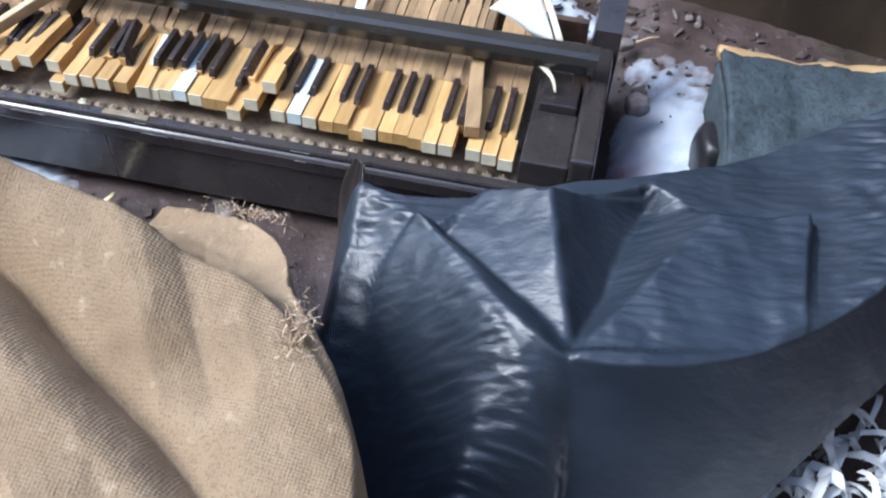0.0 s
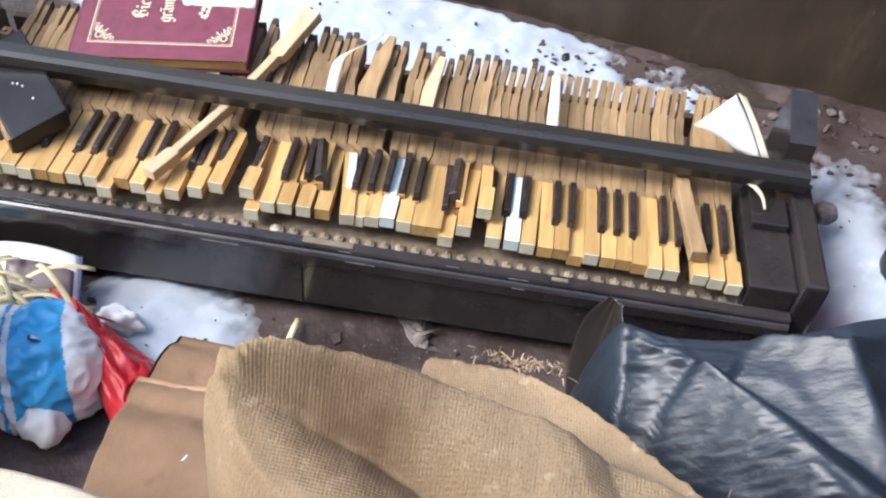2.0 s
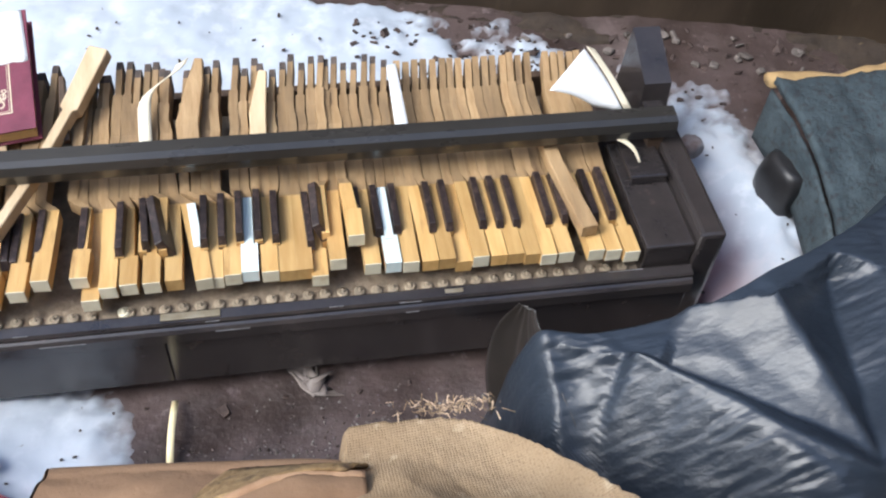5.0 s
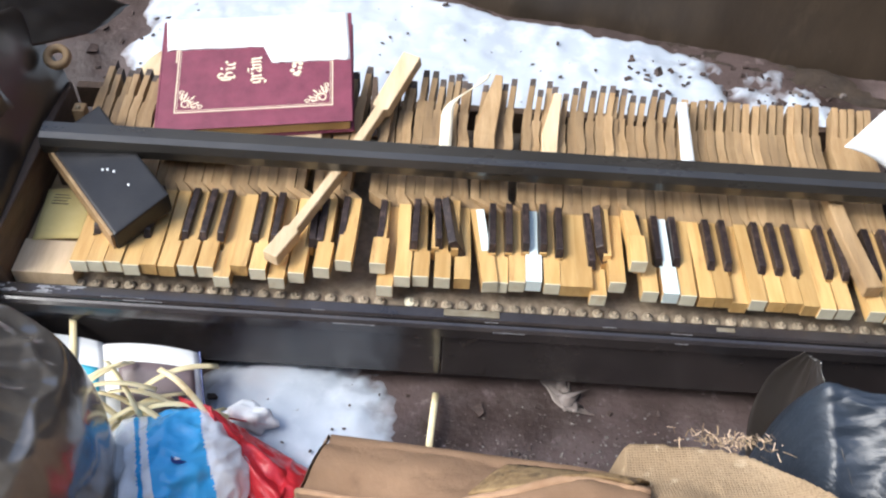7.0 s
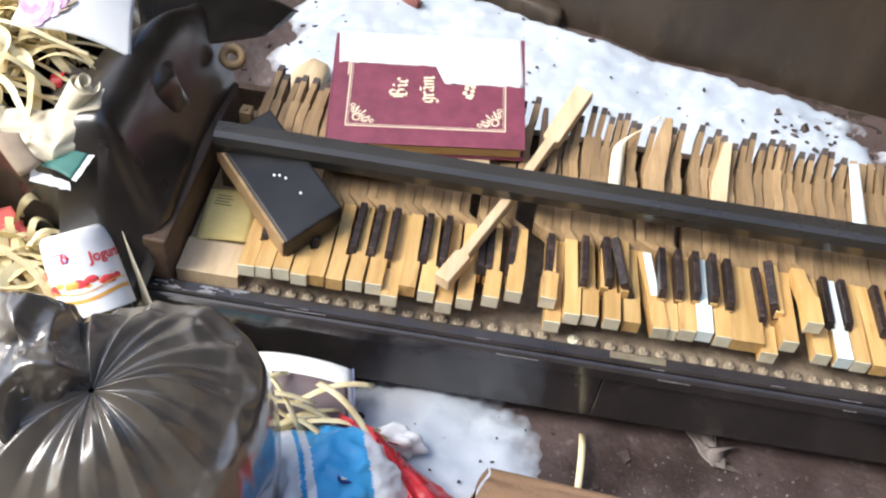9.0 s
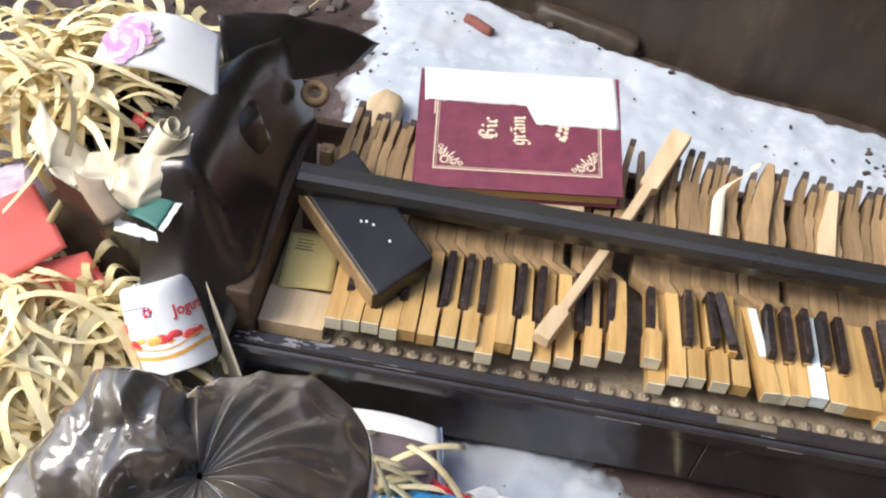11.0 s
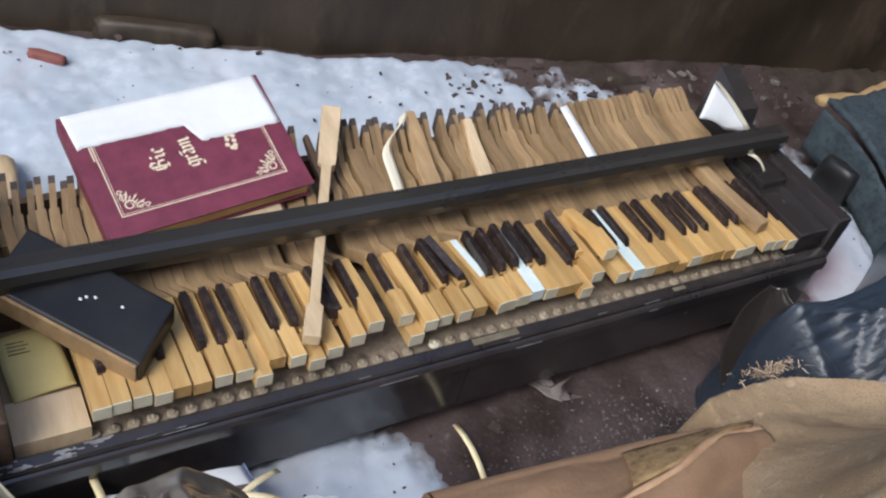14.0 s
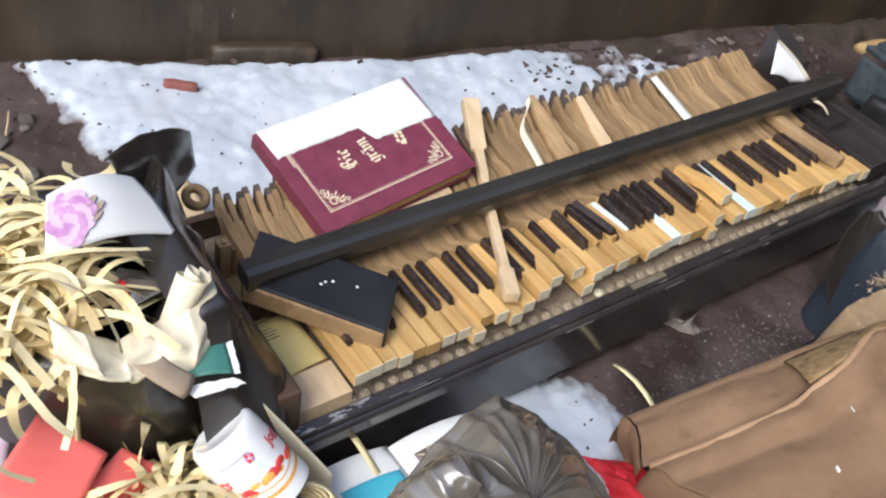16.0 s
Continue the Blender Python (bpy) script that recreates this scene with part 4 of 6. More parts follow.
STROKES = {
    "B": (0.95, [[(0.1, 1.55), (0.1, 0.1)], [(-0.1, 1.45), (0.25, 1.62), (0.58, 1.38), (0.5, 1.08), (0.15, 0.9)], [(0.15, 0.9), (0.6, 0.78), (0.64, 0.3), (0.3, 0.02), (-0.08, 0.14)], [(-0.18, 1.3), (-0.18, 0.55), (-0.02, 0.35)]]),
    "i": (0.5, [[(0, 0.88), (0.17, 0.74), (0.17, 0.2), (0.34, 0.05)], [(0.1, 1.35), (0.24, 1.22)]]),
    "e": (0.62, [[(0.1, 0.8), (0.1, 0.2), (0.3, 0.03), (0.5, 0.18)], [(0.1, 0.8), (0.32, 0.97), (0.48, 0.74), (0.12, 0.48)]]),
    "g": (0.68, [[(0.1, 0.8), (0.1, 0.25), (0.3, 0.05), (0.5, 0.25)], [(0.1, 0.8), (0.3, 0.97), (0.5, 0.8), (0.5, -0.2), (0.3, -0.45), (0.05, -0.3)]]),
    "r": (0.56, [[(0, 0.88), (0.17, 0.74), (0.17, 0.12), (0.3, 0)], [(0.17, 0.7), (0.38, 0.95), (0.52, 0.76)]]),
    "\u0101": (0.74, [[(0.1, 0.8), (0.3, 0.97), (0.5, 0.78), (0.5, 0.15), (0.64, 0.02)], [(0.5, 0.52), (0.12, 0.4), (0.1, 0.18), (0.28, 0.03), (0.5, 0.2)], [(0.05, 1.22), (0.52, 1.22)]]),
    "m": (1.1, [[(0, 0.88), (0.15, 0.74), (0.15, 0.05)], [(0.15, 0.74), (0.38, 0.97), (0.5, 0.75), (0.5, 0.05)], [(0.5, 0.74), (0.73, 0.97), (0.85, 0.75), (0.85, 0.15), (1.0, 0.02)]]),
}


def blackletter(text, high, m, mat, parent):
    """Broken script drawn with a broad nib held at a slant."""
    at = 0.0
    for c in text:
        wide, lines = STROKES[c]
        bm = bmesh.new()
        nib, k = Vector((0.1, 0.075, 0)), 0
        for pts in lines:
            for a, b in zip(pts, pts[1:]):
                k += 1
                a3, b3 = Vector((a[0] + at, a[1], 0.004 * k)), Vector((b[0] + at, b[1], 0.004 * k))
                bm.faces.new([bm.verts.new((p * high)) for p in (a3 - nib, b3 - nib, b3 + nib, a3 + nib)])
        bm.normal_update()
        for f in bm.faces:
            if f.normal.z < 0:
                f.normal_flip()
        bmesh.ops.transform(bm, matrix=m, verts=bm.verts)
        piece("letter", bm, mat, parent, "gilt broken-script letter")
        at += wide


blackletter("Bie", 0.0165, bm_m @ pose(0.113, 0.09, 0.0003, 0, 0, 90), GOLD, book)
blackletter("gr\u0101m", 0.0165, bm_m @ pose(0.153, 0.078, 0.0003, 0, 0, 90), GOLD, book)
bm = bmesh.new()
for k in range(9):
    a = k * 0.7
    c = Vector((0.207 + 0.0075 * math.cos(a) * (0.6 + 0.4 * (k % 2)), 0.103 + 0.0125 * math.sin(a), 0.0002))
    bmesh.ops.create_circle(bm, cap_ends=True, segments=7, radius=0.0038, matrix=Matrix.Translation(c))
on_book("emblem", bm, GOLD)


def torn(u, v):
    edge = 0.149 - 0.032 * step(0.52, 0.58, u) - 0.004 * u + 0.003 * nz(u, 0, 24, 2.0)
    y = edge + (D - 0.001 - edge) * v
    return (0.006 + (W - 0.008) * u - 0.004 * v, y, 0.0008 + 0.003 * v * (1 - u) + 0.0012 * nz(u, v, 4, 3.0))


on_book("torn_paper", sheet(40, 8, torn, 0.0006), PAPER, "torn white paper lining", True)


# ---- soft things: bags, cloths, strips ----
def crease(x, y, ax, ay, bx, by, w):
    """1 on the line from a to b, falling straight to 0 at the distance w."""
    dx, dy = bx - ax, by - ay
    t = max(0.0, min(1.0, ((x - ax) * dx + (y - ay) * dy) / (dx * dx + dy * dy)))
    return max(0.0, 1 - math.hypot(x - ax - t * dx, y - ay - t * dy) / w)


def over(x, y, z):
    return max(z, ground_z(x, y) + 0.004)


# the large black bag at the piano's right end
BAG_BACK = [(0.94, -0.16), (0.973, -0.122), (1.05, -0.138), (1.118, -0.142), (1.2, -0.135), (1.3, -0.1), (1.45, -0.035), (1.6, 0.06), (1.8, 0.17), (2.1, 0.22)]
BAG_FRONT = [(0.94, -0.22), (1.0, -0.36), (1.08, -0.52), (1.15, -0.62), (1.3, -0.6), (1.45, -0.52), (1.58, -0.395), (1.66, -0.305), (1.75, -0.215), (1.9, -0.1), (2.1, -0.02)]
BAG_LIP = [(0.94, -0.19), (1.0, -0.17), (1.06, -0.2), (1.14, -0.27), (1.24, -0.375), (1.309, -0.408), (1.43, -0.39), (1.56, -0.32), (1.68, -0.215), (1.85, -0.06), (2.1, 0.04)]


# heights over the bag's plain form at the corners of its flat facets
KNOTS = {"peak": (1.309, -0.406, -0.012), "left": (1.12, -0.235, -0.014), "rim": (1.158, -0.172, 0.012), "rim_b": (1.246, -0.2, 0.045), "foot": (1.33, -0.525, 0.035),
         "notch": (1.325, -0.33, -0.03), "far": (1.45, -0.187, 0.03), "far_b": (1.37, -0.135, -0.04), "edge": (1.56, -0.357, 0.0), "top": (1.56, -0.165, 0.03), "panel": (1.081, -0.219, 0.02),
         "low": (1.12, -0.48, 0.0), "base": (1.22, -0.6, 0.0), "end": (1.03, -0.3, 0.0)}
FACETS = [("panel", "left", "peak"), ("panel", "peak", "foot"), ("panel", "foot", "low"), ("low", "foot", "base"), ("panel", "low", "end"), ("left", "rim", "peak"), ("rim", "rim_b", "peak"),
          ("rim_b", "notch", "peak"), ("rim_b", "notch", "far_b"), ("notch", "far_b", "far"), ("notch", "far", "peak"), ("far", "peak", "edge"), ("far", "top", "edge")]


def facet(x, y):
    for names in FACETS:
        (ax, ay, az), (bx, by, bz), (cx, cy, cz) = [KNOTS[n] for n in names]
        d = (by - cy) * (ax - cx) + (cx - bx) * (ay - cy)
        p, q = ((by - cy) * (x - cx) + (cx - bx) * (y - cy)) / d, ((cy - ay) * (x - cx) + (ax - cx) * (y - cy)) / d
        if p >= 0 and q >= 0 and p + q <= 1:
            return p * az + q * bz + (1 - p - q) * cz
    return 0.0


def big_bag(u, v):
    x = 0.943 + 1.11 * u
    yb, yl = curve_at(BAG_BACK, x), curve_at(BAG_LIP, x)
    y = yb + 0.015 - (yb + 0.03 - curve_at(BAG_FRONT, x)) * v ** 1.15
    top = 0.275 + 0.06 * step(0.98, 1.3, x) + 0.035 * step(1.5, 1.7, x)
    rise = min(1.0, max(0.0, yb + 0.012 - y) / 0.05) ** 0.45 * step(0.0, 0.05, u) ** 0.5
    z = ground_z(x, y) + (top - ground_z(x, y)) * rise
    d = yl - y
    if d > 0:
        z -= (0.62 + 1.25 * step(1.2, 1.34, x)) * max(0.0, d - 0.01) + 0.006 * min(1.0, d / 0.02)
    k = step(0.0, 0.04, yb - y)
    z += k * 0.25 * (facet(x - 0.005, y) + facet(x + 0.005, y) + facet(x, y - 0.005) + facet(x, y + 0.005))
    crinkle = (1.0 - step(-0.03, 0.02, x - 1.081 - 0.88 * (-0.219 - y))) + 0.35 * step(-0.01, 0.03, x - 1.33) * (1 - step(1.55, 1.6, x)) + step(1.58, 1.64, x)
    z += k * (crinkle * (0.003 * ridged(x * 0.4 + y * 0.2, y * 2.2, 26, 2.0) + 0.0032 * ridged(x * 0.35 + y * 0.3, y * 1.8, 60, 5.0)) + 0.0025 * nz(x, y, 14, 6.0) + 0.002 * ridged(x, y, 15, 9.0) + 0.0006 * ridged(x, y, 40, 3.0))
    return (x + 0.006 * nz(x, y, 9, 1.0), y, over(x, y, z))


big = thing("bin_bag", "large creased black plastic bag lying in front of the piano", "bin bag", (1.4, -0.3, 0.05))
piece("bag_skin", sheet(300, 210, big_bag), POLYB, big, "", True)


MOUTH_BACK = [(0.972, -0.12, 0.281), (0.946, -0.114, 0.21), (0.944, -0.138, 0.11), (0.965, -0.2, 0.03)]
MOUTH_EDGE = [(0.988, -0.136, 0.284), (1.0, -0.2, 0.252), (1.015, -0.265, 0.224), (1.03, -0.34, 0.15)]


def open_mouth(u, v):
    p = glide(MOUTH_BACK, u).lerp(glide(MOUTH_EDGE, u), v)
    sink = math.sin(math.pi * v) * math.sin(math.pi * min(1.0, u * 0.8 + 0.12))
    return p + Vector((0.012 * sink + 0.003 * ridged(u, v * 2, 3, 2.0), 0.01 * sink, -0.02 * sink + 0.003 * ridged(u * 2, v, 3, 4.0)))


piece("bag_mouth", sheet(40, 24, open_mouth, 0.0008), POLY, big, "open mouth of the bag", True)

# the beige burlap heaped in front
RIDGE_Y = [(0.55, -0.537), (0.6, -0.53), (0.629, -0.513), (0.664, -0.506), (0.711, -0.499), (0.757, -0.497), (0.862, -0.505), (0.943, -0.518), (1.021, -0.535), (1.1, -0.6), (1.16, -0.68)]
RIDGE_Z = [(0.55, 0.6), (0.6, 0.613), (0.629, 0.613), (0.664, 0.601), (0.711, 0.583), (0.757, 0.567), (0.862, 0.54), (0.943, 0.51), (1.021, 0.48), (1.1, 0.455), (1.16, 0.43)]
LAYER_Y = [(0.55, -0.44), (0.6, -0.41), (0.66, -0.33), (0.74, -0.255), (0.815, -0.254), (0.876, -0.267), (0.917, -0.3), (0.972, -0.38), (1.019, -0.48), (1.07, -0.545), (1.16, -0.64)]
LAYER_Z = [(0.55, 0.34), (0.6, 0.3), (0.66, 0.265), (0.74, 0.255), (0.815, 0.268), (0.876, 0.28), (0.917, 0.3), (0.972, 0.36), (1.019, 0.435), (1.07, 0.452), (1.16, 0.42)]
FOLD_Y = [(0.55, -0.545), (0.6, -0.535), (0.66, -0.54), (0.73, -0.552), (0.796, -0.58), (0.855, -0.618), (0.957, -0.675), (1.05, -0.74), (1.16, -0.8)]
FOLD_Z = [(0.55, 0.58), (0.6, 0.57), (0.66, 0.532), (0.73, 0.498), (0.796, 0.472), (0.855, 0.452), (0.957, 0.432), (1.05, 0.428), (1.16, 0.42)]
FRONT_Y = [(0.55, -0.59), (0.66, -0.605), (0.741, -0.632), (0.823, -0.668), (0.9, -0.705), (1.0, -0.76), (1.16, -0.86)]
FRONT_Z = [(0.55, 0.545), (0.66, 0.545), (0.741, 0.54), (0.823, 0.522), (0.9, 0.5), (1.0, 0.468), (1.16, 0.43)]
# where the cloth ends on either hand, by y
CLOTH_LEFT = [(-1.1, 0.96), (-0.8, 0.86), (-0.7, 0.775), (-0.65, 0.698), (-0.616, 0.637), (-0.576, 0.592), (-0.53, 0.568), (-0.47, 0.592), (-0.4, 0.65), (-0.3, 0.728), (-0.2, 0.742)]
CLOTH_RIGHT = [(-1.1, 1.17), (-0.8, 1.165), (-0.67, 1.15), (-0.617, 1.133), (-0.523, 1.075), (-0.442, 1.028), (-0.38, 0.985), (-0.3, 0.935), (-0.25, 0.9), (-0.2, 0.88)]


def burlap(u, v):
    y = -0.225 - 0.82 * v
    xl, xr = curve_at(CLOTH_LEFT, y), curve_at(CLOTH_RIGHT, y)
    x = xl + (xr - xl) * u
    yr, zr = curve_at(RIDGE_Y, x), curve_at(RIDGE_Z, x)
    yl, zl = curve_at(LAYER_Y, x), curve_at(LAYER_Z, x)
    yv, zv = curve_at(FOLD_Y, x), curve_at(FOLD_Z, x)
    yf, zf = curve_at(FRONT_Y, x), curve_at(FRONT_Z, x)
    if y > yl:
        z = zl - 7 * (y - yl)
    elif y > yr:
        k = (y - yr) / max(0.01, yl - yr)
        z = zr + (zl - zr) * (1 - (1 - k) ** 2.3)
    elif y > yv:
        z = zv + (zr - zv) * math.sin((y - yv) / max(0.006, yr - yv) * math.pi / 2) ** 0.85
    elif y > yf:
        z = zv + (zf - zv) * math.sin((yv - y) / max(0.006, yv - yf) * math.pi / 2) ** 0.8
    else:
        d = yf - y
        z = zf - 0.3 * d - 0.05 * crease(x, y, 0.78, -0.74, 0.98, -0.95, 0.06) + 0.012 * crease(x, y, 0.9, -0.78, 1.08, -1.0, 0.06)
    z -= 0.012 * crease(x, y, 0.86, -0.4, 0.99, -0.62, 0.045) - 0.008 * crease(x, y, 0.8, -0.34, 0.93, -0.58, 0.04)
    z += 0.006 * nz(x * 0.6 + y * 0.8, y, 6, 3.0) + 0.002 * nz(x, y, 22, 5.0) + 0.0012 * nz(x, y, 60, 8.0)
    edge = math.sqrt(max(0.0, 1 - (1 - min(1.0, u / 0.05)) ** 2)) * math.sqrt(max(0.0, 1 - (1 - min(1.0, (1 - u) / 0.03)) ** 2))
    low = z - 0.22 if y < yr else 0.12
    return (x + 0.006 * nz(x, y, 5, 7.0) - 0.012 * (1 - edge) * (0.5 - u), y, over(x, y, low + (z - low) * edge))


tagged(link("burlap_cloth", sheet(150, 190, burlap), BURLAP, smooth=True), "heap of folded beige burlap cloth", "cloth")
SACK_EDGE = [(0.05, -0.56), (0.336, -0.54), (0.46, -0.552), (0.53, -0.58), (0.59, -0.63), (0.66, -0.7), (0.72, -0.78)]


def burlap_two(u, v):
    x = 0.05 + 0.66 * u
    yb = curve_at(SACK_EDGE, x)
    y = yb + 0.045 - 0.5 * v ** 1.5
    z = 0.05 + 0.355 * min(1.0, max(0.0, yb + 0.045 - y) / 0.07) ** 0.4 * (1 - step(0.93, 1, u)) + 0.012 * nz(x, y, 7, 5.0) - 0.03 * crease(x, y, 0.3, -0.62, 0.42, -1.0, 0.05)
    return (x, y, over(x, y, z))


tagged(link("burlap_sack", sheet(90, 80, burlap_two), SACKING, smooth=True), "plump pale burlap sack beside the cloth heap", "sack")


# the brown suede hide: a rolled edge below, and a second fold with a pale lip over it
ROLL = [(0.388, -0.19, 0.124), (0.494, -0.213, 0.15), (0.602, -0.242, 0.185), (0.706, -0.278, 0.232), (0.771, -0.307, 0.26)]
LIP_LINE = [(0.355, -0.268, 0.122), (0.43, -0.297, 0.165), (0.484, -0.317, 0.2), (0.53, -0.334, 0.232), (0.565, -0.336, 0.256), (0.61, -0.34, 0.29), (0.68, -0.325, 0.3), (0.76, -0.33, 0.29)]


suede = thing("suede_hide", "brown suede hide folded over with a rolled edge", "hide", (0.55, -0.35, 0.05))


def hide_under(u, v):
    """From the ground up over the roll and back under the lip."""
    e, p = glide(ROLL, u), glide(LIP_LINE, u)
    q = p + Vector((0.004, 0.012, -0.02))
    if v < 0.35:
        k = v / 0.35
        return (e.x + 0.003, e.y + 0.02 * math.sin(math.pi * (0.25 + 0.6 * k)), 0.018 + (e.z - 0.03) * k)
    if v < 0.6:
        a = math.pi / 2 * (v - 0.35) / 0.25
        return (e.x, e.y - 0.004 + 0.018 * math.cos(a), e.z - 0.016 + 0.018 * math.sin(a))
    k = (v - 0.6) / 0.4
    z = (e.z + 0.002) + (q.z - e.z - 0.002) * k ** 1.3 + 0.013 * math.sin(math.pi * min(1.0, k * 1.15)) * (1 - 0.5 * u) + 0.006 * nz(e.x * 1.5, k * 0.25, 7, 3.0) + 0.002 * nz(e.x, k * 0.1, 40, 6.0)
    return (e.x + (q.x - e.x) * k, e.y - 0.004 + (q.y - e.y + 0.004) * k, z)


def hide_top(u, v):
    p = glide(LIP_LINE, u)
    x = p.x + 0.02 * v * (1 - u)
    y = p.y - 0.3 * v
    ramp = 0.06 * step(0, 0.35, v) * (1 - 0.7 * u)
    z = p.z + ramp + 0.006 * math.sin(math.pi * min(1.0, v * 7)) - 0.02 * step(0.03, 0.18, v) + 0.012 * nz(x, y, 6, 2.0) * step(0, 0.1, v) + 0.003 * nz(x, y, 25, 4.0) + 0.03 * v * (1 - u)
    return (x, y, z)


piece("lower_fold", sheet(60, 44, hide_under), SUEDE, suede, "", True)
piece("upper_fold", sheet(70, 50, hide_top, 0.003), SUEDE, suede, "", True)
piece("lip", tube([glide(LIP_LINE, t / 48) + Vector((0, 0.001, 0.001 + 0.0005 * math.sin(2.1 * t))) for t in range(49)], [0.0056 + 0.0006 * math.sin(0.7 * t) for t in range(49)], 8, squash=0.8), LIP, suede, "pale worn edge of the fold", True)
piece("fleece_edge", sheet(30, 8, lambda u, v: glide(ROLL, 0.55 + 0.45 * u).lerp(glide(LIP_LINE, 0.55 + 0.4 * u), 0.15 + 0.75 * v) + Vector((0, 0, 0.008 + 0.006 * math.sin(math.pi * v) + 0.003 * nz(u * 3, v * 2, 6, 4.0))), 0.003), FLEECE, suede, "dirty speckled fleece lining", True)
piece("end_flap", sheet(14, 24, lambda u, v: Vector(hide_top(0.0, v)) + Vector((0.002 - 0.02 * math.sin(math.pi * u * 0.9), 0, -(Vector(hide_top(0.0, v)).z - 0.022) * u)), 0.003), SUEDE, suede, "", True)
piece("roll_end", sheet(10, 26, lambda u, v: Vector(hide_under(0.0, 0.34 + 0.66 * v)).lerp(Vector((0.378, -0.228 - 0.03 * v, 0.03)), u) - Vector((0.012 * math.sin(math.pi * min(1.0, u * 1.4 + 0.1)), 0, 0))), SUEDE, suede, "", True)
for k, (x, y) in enumerate(((0.47, -0.44), (0.6, -0.39), (0.5, -0.5))):
    u = max(0.02, min(0.98, (x - 0.355) / 0.405))
    c = Vector(hide_top(u, min(1.0, (glide(LIP_LINE, u).y - y) / 0.3)))
    tagged(link("paper_fleck", sheet(3, 3, lambda a, b: c + Vector((0.005 * a - 0.0025 + 0.003 * b, 0.008 * b - 0.004, 0.003 + 0.003 * math.sin(3 * a + k))), 0.0006), PAPER), "tiny white paper fleck on the hide", "paper fleck", "paper flecks")


def tuft(name, label, at, n, size, mats, seed, spread_xy, kind_width=0.0016):
    r = random.Random(seed)
    bm = bmesh.new()
    for k in range(n):
        p = Vector(at) + Vector((r.gauss(0, spread_xy[0]), r.gauss(0, spread_xy[1]), r.uniform(0, size * 0.4)))
        d = Vector((r.gauss(0, 1), r.gauss(0, 1), r.uniform(-0.2, 0.9))).normalized() * size * r.uniform(0.4, 1)
        c = Vector((r.gauss(0, 1), r.gauss(0, 1), 0)) * size * 0.3
        ribbon([p + d * t + c * (t * t) for t in (0, 0.25, 0.5, 0.75, 1)], kind_width, bm, r.uniform(-1, 1), r.randrange(len(mats)))
    return tagged(link(name, bm, mats), label, "frayed threads", kind="stuff")


tuft("frayed_threads", "frayed pinkish thread ends on the cloth edge", (0.871, -0.245, 0.268), 170, 0.01, [FRAY, BURLAP], 3, (0.026, 0.005), 0.0011)
tuft("frayed_threads", "torn fluffy corner of the burlap", (1.052, -0.556, 0.472), 150, 0.014, [FRAY, BURLAP], 5, (0.007, 0.016), 0.0012)
tuft("frayed_threads", "loose threads along the hide", (0.83, -0.215, 0.06), 40, 0.01, [FRAY, SUEDE], 8, (0.035, 0.014), 0.0006)
tagged(link("film_scrap", sheet(30, 10, lambda u, v: (0.76 + 0.15 * u, -0.19 - 0.03 * u - 0.05 * v, 0.04 + 0.1 * u + 0.05 * v + 0.008 * ridged(u * 3, v, 3, 2.0)), 0.001), POLYB, smooth=True), "dark plastic scrap under the cloth edge", "plastic scrap")

# carpet offcut behind the black bag
carpet = thing("carpet_offcut", "dark teal carpet offcut with a tan bound edge", "carpet", (1.6, 0.15, 0.2))


def carpet_z(x, y):
    return 0.2 + 0.1 * step(-0.1, 0.24, y) + 0.02 * math.sin(7 * x) + 0.01 * nz(x, y, 8, 3.0)


def carpet_sheet(u, v):
    x = 1.46 + 0.03 * math.sin(3 * v) * (1 - u) + 0.75 * u
    y = 0.245 + 0.14 * u - 0.03 * math.sin(4 * u) - 0.42 * v
    return (x, y, carpet_z(x, y) + 0.005 * nz(x, y, 70, 4.0, 2))


piece("carpet_top", sheet(90, 60, carpet_sheet, 0.012), CARPET, carpet, "", True)
piece("binding", tube([Vector(carpet_sheet(t / 30, 0)) + Vector((0, 0.012 + 0.006 * math.sin(t * 0.9), -0.004)) for t in range(31)], 0.015, 8, squash=0.7), BINDING, carpet, "tan cloth binding", True)
piece("carpet_side", sheet(20, 6, lambda u, v: Vector(carpet_sheet(0, u)) + Vector((0.004, 0, -0.012 - 0.1 * v)), 0.004), CARPET, carpet, "", True)

# pale shredded filling past the bag
bm = bmesh.new()
rnd = random.Random(21)
for k in range(1000):
    x, y = rnd.uniform(1.42, 1.95), rnd.uniform(-0.8, -0.25)
    if y > curve_at(BAG_FRONT, x) + 0.02:
        continue
    p = Vector((x, y, 0.035 + 0.06 * rnd.random()))
    a = rnd.uniform(0, 6.3)
    d = Vector((math.cos(a), math.sin(a), rnd.uniform(-0.3, 0.4))) * rnd.uniform(0.03, 0.07)
    ribbon([p + d * t + Vector((0, 0, 0.02 * math.sin(3 * t))) for t in (0, 0.25, 0.5, 0.75, 1)], rnd.uniform(0.008, 0.02), bm, rnd.uniform(-1, 1), rnd.randrange(2))
tagged(link("shredded_filling", bm, [PAPER, WHITEFILM]), "pale shredded paper and stuffing on the ground", "shredded paper", kind="stuff")

# ---- left side: black bag with rubbish in it ----
BC = Vector((-0.27, 0.2, 0.0))


